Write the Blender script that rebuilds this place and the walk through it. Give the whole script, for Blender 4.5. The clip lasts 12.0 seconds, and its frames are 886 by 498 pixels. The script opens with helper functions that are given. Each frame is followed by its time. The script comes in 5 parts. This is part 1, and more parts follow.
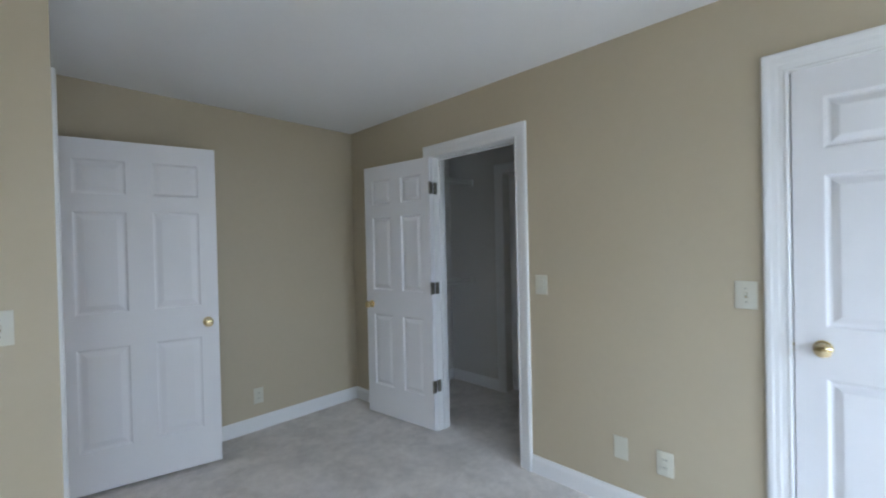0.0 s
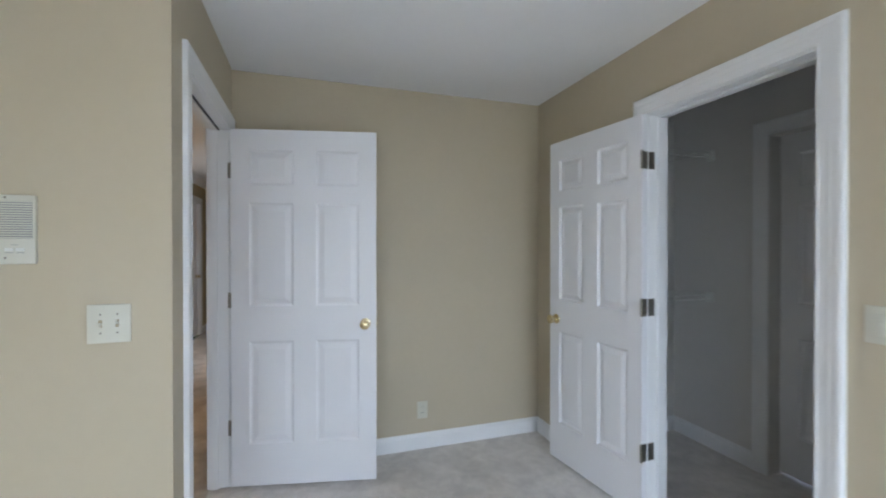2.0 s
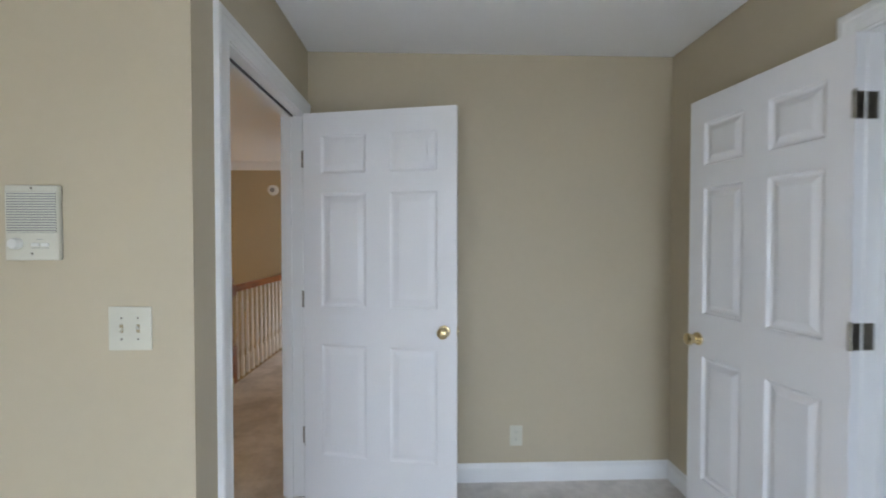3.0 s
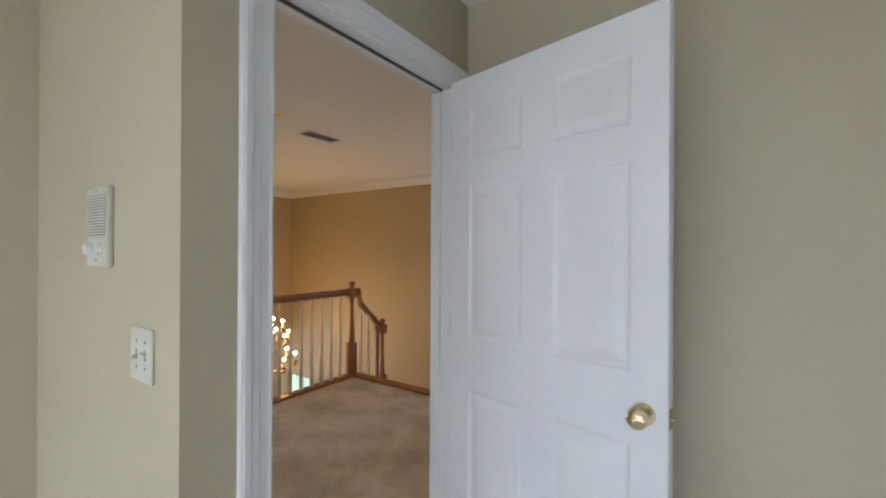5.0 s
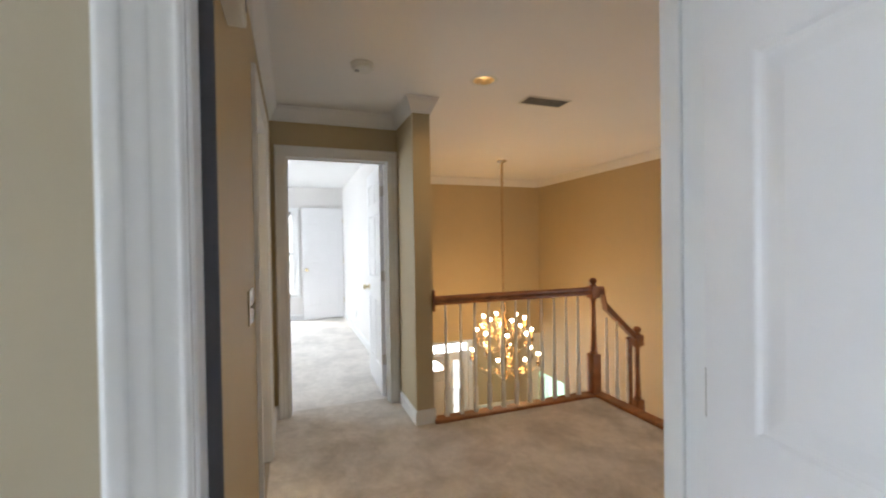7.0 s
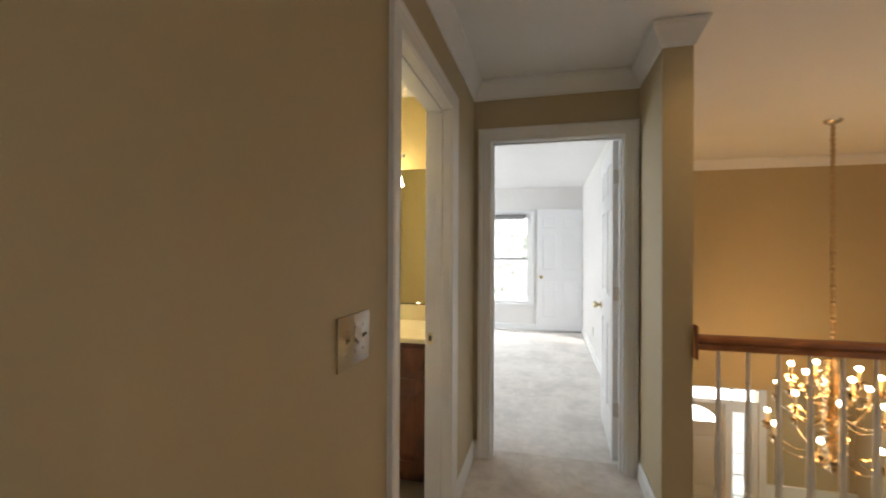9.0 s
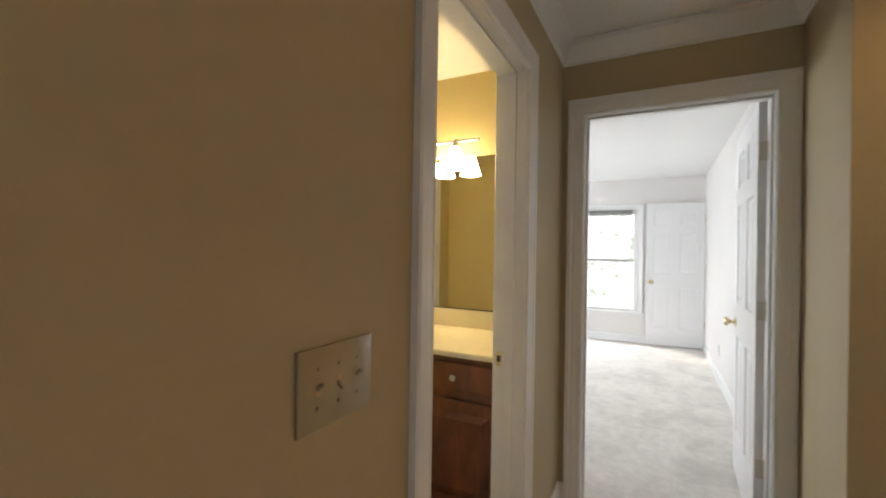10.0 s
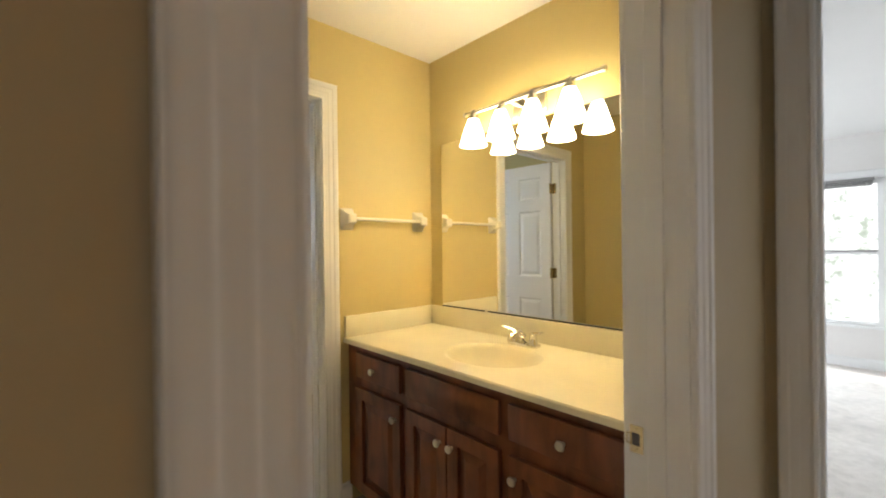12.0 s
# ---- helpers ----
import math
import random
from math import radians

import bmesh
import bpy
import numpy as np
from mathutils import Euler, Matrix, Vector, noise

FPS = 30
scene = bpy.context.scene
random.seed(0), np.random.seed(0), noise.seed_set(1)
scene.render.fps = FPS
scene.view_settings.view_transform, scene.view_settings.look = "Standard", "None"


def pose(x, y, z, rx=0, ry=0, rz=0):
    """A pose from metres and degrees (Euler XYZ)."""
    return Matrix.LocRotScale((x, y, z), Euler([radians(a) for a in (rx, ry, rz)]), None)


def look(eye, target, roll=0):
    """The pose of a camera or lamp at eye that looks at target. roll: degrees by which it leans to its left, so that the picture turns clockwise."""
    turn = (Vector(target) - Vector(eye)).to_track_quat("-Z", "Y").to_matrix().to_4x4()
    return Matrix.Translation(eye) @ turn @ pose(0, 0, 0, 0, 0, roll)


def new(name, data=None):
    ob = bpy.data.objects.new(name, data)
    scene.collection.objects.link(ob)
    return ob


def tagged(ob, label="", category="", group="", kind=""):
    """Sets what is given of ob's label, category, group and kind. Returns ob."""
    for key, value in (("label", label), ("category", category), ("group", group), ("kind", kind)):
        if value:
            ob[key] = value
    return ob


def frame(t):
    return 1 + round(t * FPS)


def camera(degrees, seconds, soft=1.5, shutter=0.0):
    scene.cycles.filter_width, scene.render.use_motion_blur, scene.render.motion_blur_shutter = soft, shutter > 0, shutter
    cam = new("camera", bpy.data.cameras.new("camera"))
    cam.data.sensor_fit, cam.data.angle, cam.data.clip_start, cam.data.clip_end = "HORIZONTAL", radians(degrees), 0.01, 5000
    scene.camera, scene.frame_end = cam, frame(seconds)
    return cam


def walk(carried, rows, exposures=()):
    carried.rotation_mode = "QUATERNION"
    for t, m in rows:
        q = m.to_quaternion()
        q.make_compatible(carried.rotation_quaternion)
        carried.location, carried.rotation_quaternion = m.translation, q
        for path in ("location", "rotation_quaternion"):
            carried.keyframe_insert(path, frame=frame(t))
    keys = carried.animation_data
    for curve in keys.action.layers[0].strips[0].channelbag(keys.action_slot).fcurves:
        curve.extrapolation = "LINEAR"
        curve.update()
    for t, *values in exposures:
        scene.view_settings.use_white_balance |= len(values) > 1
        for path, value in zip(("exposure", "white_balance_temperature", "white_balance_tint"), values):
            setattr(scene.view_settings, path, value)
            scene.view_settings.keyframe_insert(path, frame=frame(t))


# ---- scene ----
cam = camera(93.7, 12.0, 1.9, 0.4)
PATH = [
    (0, (-0.096, -0.188, 1.394), (1.331, 1.213, 1.376), -1.3),
    (0.5, (0.038, -0.057, 1.402), (1.324, 1.475, 1.383), -1.3),
    (1, (0.18, 0.068, 1.396), (1.278, 1.74, 1.382), -1.0),
    (1.5, (0.313, 0.193, 1.391), (1.194, 1.989, 1.382), -0.7),
    (2, (0.438, 0.345, 1.384), (1.051, 2.249, 1.372), 0.0),
    (2.5, (0.548, 0.554, 1.382), (0.901, 2.522, 1.355), 0.3),
    (3, (0.672, 0.74, 1.385), (0.741, 2.738, 1.346), -0.0),
    (3.2, (0.694, 0.835, 1.378), (0.667, 2.834, 1.345), -0.4),
    (4.8, (0.935, 1.458, 1.386), (-0.084, 3.179, 1.386), 0.1),
    (5, (0.932, 1.545, 1.38), (-0.192, 3.199, 1.384), 0.3),
    (5.5, (0.899, 1.718, 1.378), (-0.481, 3.166, 1.384), 0.6),
    (6, (0.811, 1.908, 1.376), (-0.776, 3.125, 1.37), 0.9),
    (6.5, (0.692, 2.091, 1.363), (-1.06, 3.055, 1.344), 0.2),
    (7, (0.546, 2.267, 1.343), (-1.335, 2.946, 1.322), -0.9),
    (7.2, (0.517, 2.335, 1.362), (-1.409, 2.874, 1.339), -1.1),
    (8.8, (-0.141, 2.557, 1.344), (-2.104, 2.176, 1.356), 0.0),
    (9, (-0.236, 2.574, 1.34), (-2.177, 2.091, 1.351), 0.3),
    (9.5, (-0.454, 2.577, 1.336), (-2.328, 1.878, 1.344), 0.7),
    (10, (-0.661, 2.572, 1.336), (-2.438, 1.653, 1.34), 0.9),
    (10.5, (-0.847, 2.563, 1.33), (-2.519, 1.466, 1.334), 0.7),
    (11, (-1.043, 2.536, 1.319), (-2.603, 1.285, 1.313), 0.3),
    (11.5, (-1.214, 2.476, 1.304), (-2.672, 1.108, 1.302), -0.3),
    (12, (-1.374, 2.379, 1.307), (-2.725, 0.904, 1.303), -0.7),
]
walk(cam, [(t, look(eye, target, roll)) for t, eye, target, roll in PATH],
     exposures=[(0, -0.50, 6150, 10), (0.5, -0.16, 6150, 10), (1.0, -0.02, 6170, 10.5), (1.5, -0.02, 6220, 11), (3, 0.0, 6400, 11.5), (5, 0.08, 6460, 11), (6, 0.14, 6480, 10.5), (7, 0.45, 6570, 10.5), (9, 0.17, 6900, 10.5), (10.5, 0.19, 6960, 11.5), (12, 0.08, 6700, 10.5)])

# ---- light and exposure ----
world = bpy.data.worlds.new("world")
scene.world = world
world.use_nodes = True
wn = world.node_tree.nodes
sky = wn.new("ShaderNodeTexSky")
sky.sky_type = "NISHITA"
sky.sun_disc = False
sky.sun_elevation = radians(48)
sky.sun_rotation = radians(160)
world.node_tree.links.new(sky.outputs[0], wn["Background"].inputs[0])
wn["Background"].inputs[1].default_value = 0.12
sun = new("sun", bpy.data.lights.new("sun", "SUN"))
sun.data.energy, sun.data.angle, sun.data.color = 2.0, radians(4), (1.0, 0.95, 0.88)
sun.matrix_world = look((-12, -20, 22), (0, 0, 0))


def window_light(name, eye, target, w, h, power, color):
    ob = new(name, bpy.data.lights.new(name, "AREA"))
    ob.data.shape, ob.data.size, ob.data.size_y = "RECTANGLE", w, h
    ob.data.energy, ob.data.color = power, color
    ob.matrix_world = look(eye, target)
    return ob


DAY = (0.62, 0.78, 1.0)
LAWN = (1.0, 0.95, 0.69)      # light that the ground outside throws back up
window_light("bedroom_window_light_a", (1.15, -2.66, 1.35), (1.15, -2.39, 0.35), 1.5, 1.4, 145, DAY)
window_light("bedroom_window_light_b", (-1.12, -1.92, 1.35), (-0.85, -1.875, 0.35), 0.95, 1.4, 92, DAY)
window_light("bedroom_window_bounce_a", (1.15, -2.67, 1.35), (1.15, -1.67, 1.85), 1.5, 1.4, 4, LAWN)
window_light("bedroom_window_bounce_b", (-1.13, -1.92, 1.35), (-0.13, -1.80, 1.85), 0.95, 1.4, 6, LAWN)
window_light("far_bedroom_window_light_a", (-9.2, 1.6, 3.7), (-5.6, 1.7, 0.2), 2.6, 2.0, 210, (0.80, 0.91, 1.0))
window_light("far_bedroom_window_light_b", (-5.6, -0.72, 1.3), (-5.6, 2, 1.2), 1.6, 1.4, 54, (0.80, 0.91, 1.0))
window_light("toilet_window_light", (-2.2, -1.26, 1.6), (-2.2, 0, 1.4), 0.6, 0.8, 15, DAY)
# added lamp in an unseen doorway, brightens the landing with neutral light
window_light("landing_side_fill", (-0.05, 6.0, 1.05), (-1.0, 6.0, 0.95), 0.76, 1.95, 8.5, (0.93, 0.96, 1.0))
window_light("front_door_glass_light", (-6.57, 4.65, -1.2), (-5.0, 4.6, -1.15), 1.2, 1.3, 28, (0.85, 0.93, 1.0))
WARM = (1.0, 0.53, 0.16)
for k, (dz, e) in enumerate(((0.30, 11.5), (-0.12, 5.5), (0.30, 11.5), (-0.12, 5.5))):
    lamp = new("chandelier_light", bpy.data.lights.new("chandelier_light", "POINT"))
    lamp.data.energy, lamp.data.color, lamp.data.shadow_soft_size = e, WARM, 0.10
    lamp.location = (-4.34 + 0.33 * math.cos(0.4 + 1.571 * k), 4.87 + 0.33 * math.sin(0.4 + 1.571 * k), dz)


can = new("recessed_lamp", bpy.data.lights.new("recessed_lamp", "SPOT"))
can.data.energy, can.data.color, can.data.shadow_soft_size = 11, (1.0, 0.66, 0.31), 0.06
can.data.spot_size, can.data.spot_blend = radians(150), 1.0
can.matrix_world = look((-1.985, 3.49, 2.428), (-1.985, 3.491, 0))


# ---- materials ----
def material(name, color, rough=0.5, metal=0.0, var=0.06, scale=3.0, bump=0.0, bump_scale=200.0, coat=0.0, spec=0.5, rand=0.0):
    """A surface with two scales of colour variation and fine relief."""
    m = bpy.data.materials.new(name)
    m.use_nodes = True
    nt = m.node_tree
    b = nt.nodes["Principled BSDF"]
    b.inputs["Roughness"].default_value = rough
    b.inputs["Metallic"].default_value = metal
    b.inputs["Coat Weight"].default_value = coat
    b.inputs["Specular IOR Level"].default_value = spec
    geo = nt.nodes.new("ShaderNodeNewGeometry")
    big = nt.nodes.new("ShaderNodeTexNoise")
    big.inputs["Scale"].default_value = scale
    big.inputs["Detail"].default_value = 5
    small = nt.nodes.new("ShaderNodeTexNoise")
    small.inputs["Scale"].default_value = scale * 22
    small.inputs["Detail"].default_value = 3
    for n in (big, small):
        nt.links.new(geo.outputs["Position"], n.inputs["Vector"])
    add = nt.nodes.new("ShaderNodeMath")
    add.operation = "MULTIPLY_ADD"
    add.inputs[1].default_value = 0.4
    nt.links.new(small.outputs[0], add.inputs[0])
    nt.links.new(big.outputs[0], add.inputs[2])
    ramp = nt.nodes.new("ShaderNodeValToRGB")
    e = ramp.color_ramp.elements
    e[0].position, e[1].position = 0.4, 1.0
    e[0].color = (*[c * (1 - var) for c in color], 1)
    e[1].color = (*[min(1, c * (1 + var)) for c in color], 1)
    nt.links.new(add.outputs[0], ramp.inputs[0])
    out = ramp.outputs[0]
    if rand:
        info = nt.nodes.new("ShaderNodeObjectInfo")
        hsv = nt.nodes.new("ShaderNodeHueSaturation")
        mr = nt.nodes.new("ShaderNodeMapRange")
        mr.inputs["To Min"].default_value, mr.inputs["To Max"].default_value = 1 - rand, 1 + rand
        nt.links.new(info.outputs["Random"], mr.inputs[0])
        nt.links.new(mr.outputs[0], hsv.inputs["Value"])
        nt.links.new(out, hsv.inputs["Color"])
        out = hsv.outputs[0]
    nt.links.new(out, b.inputs["Base Color"])
    if bump:
        bt = nt.nodes.new("ShaderNodeTexNoise")
        bt.inputs["Scale"].default_value = bump_scale
        bt.inputs["Detail"].default_value = 4
        nt.links.new(geo.outputs["Position"], bt.inputs["Vector"])
        bp = nt.nodes.new("ShaderNodeBump")
        bp.inputs["Strength"].default_value = bump
        bp.inputs["Distance"].default_value = 0.004
        nt.links.new(bt.outputs[0], bp.inputs["Height"])
        nt.links.new(bp.outputs[0], b.inputs["Normal"])
    return m


def wood_material(name, dark, light, rough=0.35, stretch=(60, 60, 5), coat=0.3):
    """Stained timber with grain that runs along the local long axis given by stretch."""
    m = bpy.data.materials.new(name)
    m.use_nodes = True
    nt = m.node_tree
    b = nt.nodes["Principled BSDF"]
    b.inputs["Roughness"].default_value = rough
    b.inputs["Coat Weight"].default_value = coat
    b.inputs["Coat Roughness"].default_value = 0.25
    geo = nt.nodes.new("ShaderNodeNewGeometry")
    mp = nt.nodes.new("ShaderNodeMapping")
    mp.inputs["Scale"].default_value = stretch
    n = nt.nodes.new("ShaderNodeTexNoise")
    n.inputs["Scale"].default_value = 1.0
    n.inputs["Detail"].default_value = 6
    n.inputs["Distortion"].default_value = 0.6
    blotch = nt.nodes.new("ShaderNodeTexNoise")
    blotch.inputs["Scale"].default_value = 5
    nt.links.new(geo.outputs["Position"], mp.inputs[0])
    nt.links.new(mp.outputs[0], n.inputs["Vector"])
    nt.links.new(geo.outputs["Position"], blotch.inputs["Vector"])
    mix = nt.nodes.new("ShaderNodeMath")
    mix.operation = "MULTIPLY_ADD"
    mix.inputs[1].default_value = 0.5
    nt.links.new(blotch.outputs[0], mix.inputs[0])
    nt.links.new(n.outputs[0], mix.inputs[2])
    ramp = nt.nodes.new("ShaderNodeValToRGB")
    e = ramp.color_ramp.elements
    e[0].position, e[1].position = 0.5, 1.0
    e[0].color, e[1].color = (*dark, 1), (*light, 1)
    nt.links.new(mix.outputs[0], ramp.inputs[0])
    nt.links.new(ramp.outputs[0], b.inputs["Base Color"])
    bp = nt.nodes.new("ShaderNodeBump")
    bp.inputs["Strength"].default_value = 0.08
    bp.inputs["Distance"].default_value = 0.002
    nt.links.new(n.outputs[0], bp.inputs["Height"])
    nt.links.new(bp.outputs[0], b.inputs["Normal"])
    return m


def carpet_material(name, color, soil=0.0):
    """Cut-pile carpet: trodden patches with soft edges, tuft speckle, relief, and walked-in soil."""
    m = bpy.data.materials.new(name)
    m.use_nodes = True
    nt = m.node_tree
    b = nt.nodes["Principled BSDF"]
    b.inputs["Roughness"].default_value = 0.95
    b.inputs["Specular IOR Level"].default_value = 0.1
    b.inputs["Sheen Weight"].default_value = 0.25
    geo = nt.nodes.new("ShaderNodeNewGeometry")
    tread = nt.nodes.new("ShaderNodeTexNoise")
    tread.inputs["Scale"].default_value = 3.4
    tread.inputs["Detail"].default_value = 7
    tread.inputs["Roughness"].default_value = 0.62
    tread.inputs["Distortion"].default_value = 0.45
    tuft = nt.nodes.new("ShaderNodeTexNoise")
    tuft.inputs["Scale"].default_value = 260
    tuft.inputs["Detail"].default_value = 2
    for n in (tread, tuft):
        nt.links.new(geo.outputs["Position"], n.inputs["Vector"])
    r = nt.nodes.new("ShaderNodeValToRGB")
    e = r.color_ramp.elements
    e[0].position, e[1].position = 0.38, 0.56
    e[0].color = (*[c * 0.91 for c in color], 1)
    e[1].color = (*[c * 1.06 for c in color], 1)
    nt.links.new(tread.outputs[0], r.inputs[0])
    pile = nt.nodes.new("ShaderNodeTexNoise")
    pile.inputs["Scale"].default_value = 15
    pile.inputs["Detail"].default_value = 8
    pile.inputs["Roughness"].default_value = 0.7
    nt.links.new(geo.outputs["Position"], pile.inputs["Vector"])
    pr = nt.nodes.new("ShaderNodeValToRGB")
    pr.color_ramp.elements[0].position, pr.color_ramp.elements[1].position = 0.36, 0.60
    pr.color_ramp.elements[0].color = (0.84, 0.83, 0.82, 1)
    nt.links.new(pile.outputs[0], pr.inputs[0])
    lay = nt.nodes.new("ShaderNodeMix")
    lay.data_type, lay.blend_type = "RGBA", "MULTIPLY"
    lay.inputs[0].default_value = 0.8
    nt.links.new(r.outputs[0], lay.inputs[6])
    nt.links.new(pr.outputs[0], lay.inputs[7])
    mul = nt.nodes.new("ShaderNodeMix")
    mul.data_type, mul.blend_type = "RGBA", "MULTIPLY"
    mul.inputs[0].default_value = 0.35
    tr = nt.nodes.new("ShaderNodeValToRGB")
    tr.color_ramp.elements[0].position, tr.color_ramp.elements[1].position = 0.3, 0.6
    tr.color_ramp.elements[0].color = (0.5, 0.5, 0.5, 1)
    nt.links.new(tuft.outputs[0], tr.inputs[0])
    marks = nt.nodes.new("ShaderNodeTexNoise")
    marks.inputs["Scale"].default_value = 1.7
    marks.inputs["Detail"].default_value = 9
    marks.inputs["Roughness"].default_value = 0.72
    marks.inputs["Distortion"].default_value = 0.25
    nt.links.new(geo.outputs["Position"], marks.inputs["Vector"])
    mk = nt.nodes.new("ShaderNodeValToRGB")
    mk.color_ramp.elements[0].position, mk.color_ramp.elements[1].position = 0.40, 0.56
    mk.color_ramp.elements[0].color = (0.56, 0.50, 0.44, 1)
    nt.links.new(marks.outputs[0], mk.inputs[0])
    dirt = nt.nodes.new("ShaderNodeMix")
    dirt.data_type, dirt.blend_type = "RGBA", "MULTIPLY"
    dirt.inputs[0].default_value = soil
    nt.links.new(lay.outputs[2], dirt.inputs[6])
    nt.links.new(mk.outputs[0], dirt.inputs[7])
    nt.links.new(dirt.outputs[2], mul.inputs[6])
    nt.links.new(tr.outputs[0], mul.inputs[7])
    nt.links.new(mul.outputs[2], b.inputs["Base Color"])
    h = nt.nodes.new("ShaderNodeMath")
    h.operation = "MULTIPLY_ADD"
    h.inputs[1].default_value = 0.25
    nt.links.new(tuft.outputs[0], h.inputs[0])
    nt.links.new(pile.outputs[0], h.inputs[2])
    bp = nt.nodes.new("ShaderNodeBump")
    bp.inputs["Strength"].default_value = 0.5
    bp.inputs["Distance"].default_value = 0.012
    nt.links.new(h.outputs[0], bp.inputs["Height"])
    nt.links.new(bp.outputs[0], b.inputs["Normal"])
    return m


def glow(name, color, strength):
    m = bpy.data.materials.new(name)
    m.use_nodes = True
    b = m.node_tree.nodes["Principled BSDF"]
    b.inputs["Base Color"].default_value = (*color, 1)
    b.inputs["Emission Color"].default_value = (*color, 1)
    b.inputs["Emission Strength"].default_value = strength
    return m


def glass_material(name, rough=0.0):
    m = bpy.data.materials.new(name)
    m.use_nodes = True
    b = m.node_tree.nodes["Principled BSDF"]
    b.inputs["Transmission Weight"].default_value = 1.0
    b.inputs["Roughness"].default_value = rough
    b.inputs["IOR"].default_value = 1.45
    return m


PAINT = material("beige_paint", (0.53, 0.457, 0.333), rough=0.55, var=0.035, scale=1.2, bump=0.05, bump_scale=320, spec=0.35)
# bedroom beige again, with the landing's warm lamplight put into the colour
HALL_WARM_BEIGE = material("warm_lit_beige", (0.492, 0.403, 0.254), rough=0.55, var=0.04, scale=1.2, bump=0.05, bump_scale=320, spec=0.35)
BATH_PAINT = material("yellow_paint", (0.62, 0.51, 0.24), rough=0.5, var=0.03, scale=1.2, bump=0.05, bump_scale=320, spec=0.35)
PALE_PAINT = material("pale_grey_paint", (0.78, 0.755, 0.74), rough=0.6, var=0.03, scale=1.2, bump=0.05, bump_scale=320)
# pale wall colour with the closet's dimness mixed into it
CLOSET_DIM_WHITE = material("dimmed_closet_white", (0.68, 0.66, 0.63), rough=0.6, var=0.03, scale=1.2, bump=0.05, bump_scale=320)
CEILING = material("ceiling_white", (0.85, 0.845, 0.84), rough=0.8, var=0.02, scale=1.5, bump=0.08, bump_scale=240, spec=0.2)
TRIM = material("white_trim_paint", (0.82, 0.82, 0.82), rough=0.32, var=0.02, scale=4, bump=0.02, bump_scale=90)
DOOR = material("white_door_paint", (0.82, 0.815, 0.83), rough=0.36, var=0.02, scale=3, bump=0.025, bump_scale=140)
CARPET = carpet_material("grey_beige_carpet", (0.88, 0.83, 0.785), 0.12)
WORN_CARPET = carpet_material("trodden_beige_carpet", (0.80, 0.735, 0.67), 0.5)
LAMP_BRASS = material("pale_lamp_brass", (0.64, 0.56, 0.44), rough=0.22, metal=1.0, var=0.08, scale=20)
BRASS = material("polished_brass", (0.74, 0.62, 0.38), rough=0.16, metal=1.0, var=0.06, scale=12)
HINGE = material("aged_hinge_metal", (0.30, 0.28, 0.24), rough=0.38, metal=1.0, var=0.25, scale=40)
CHROME = material("chrome", (0.80, 0.79, 0.77), rough=0.09, metal=1.0, var=0.03, scale=12)
NICKEL = material("brushed_nickel", (0.66, 0.63, 0.58), rough=0.28, metal=1.0, var=0.05, scale=30)
TAN_PLASTIC = material("tan_plastic", (0.42, 0.35, 0.225), rough=0.22, var=0.03, scale=10)
SLEEVE = material("brown_cord_sleeve", (0.48, 0.34, 0.19), rough=0.7, var=0.15, scale=30)
IVORY = material("ivory_plastic", (0.63, 0.61, 0.52), rough=0.35, var=0.03, scale=10)
WHITE_PLASTIC = material("white_plastic", (0.76, 0.76, 0.72), rough=0.35, var=0.02, scale=10)
DARK = material("dark_slot", (0.03, 0.03, 0.03), rough=0.7, var=0.1)
REFLECTOR = material("gold_reflector", (0.72, 0.58, 0.36), rough=0.3, metal=0.8, var=0.1, scale=30)
GASKET = material("grey_rubber_gasket", (0.08, 0.077, 0.085), rough=0.6, var=0.15, scale=20)
OAK = wood_material("stained_oak", (0.17, 0.056, 0.019), (0.43, 0.16, 0.055), stretch=(30, 6, 6))
VANITY_WOOD = wood_material("cherry_stained_wood", (0.075, 0.02, 0.008), (0.25, 0.08, 0.03), stretch=(26, 14, 4), coat=0.4)
BALUSTER = material("cream_baluster_paint", (0.86, 0.84, 0.80), rough=0.4, var=0.03, scale=8)
MARBLE = material("cream_cultured_marble", (0.80, 0.755, 0.585), rough=0.3, var=0.06, scale=6, spec=0.3)
CERAMIC = material("cream_ceramic", (0.80, 0.76, 0.66), rough=0.12, var=0.02, scale=8, coat=0.5)
MIRROR = material("mirror_silver", (0.88, 0.89, 0.87), rough=0.0, metal=1.0, var=0.0)
SHADE = glow("lit_frosted_glass", (1.0, 0.85, 0.56), 20.5)
BULB = glow("lit_bulb", (1.0, 0.86, 0.64), 30.0)
CAN_BULB = glow("lit_reflector_bulb", (1.0, 0.80, 0.52), 2.4)
GLASS = glass_material("clear_glass")
CRYSTAL = glass_material("amber_crystal", 0.05)
CRYSTAL.node_tree.nodes["Principled BSDF"].inputs["Base Color"].default_value = (1.0, 0.85, 0.55, 1)
TILE = material("foyer_stone_floor", (0.34, 0.27, 0.19), rough=0.3, var=0.15, scale=3)
ENTRY_PAINT = material("front_door_paint", (0.55, 0.48, 0.40), rough=0.45, var=0.04, scale=3)
CANDLE = material("ivory_candle_sleeve", (0.75, 0.62, 0.40), rough=0.5, var=0.03, scale=20)
SLAT = material("grey_blind", (0.25, 0.25, 0.25), rough=0.5, var=0.05, scale=10)


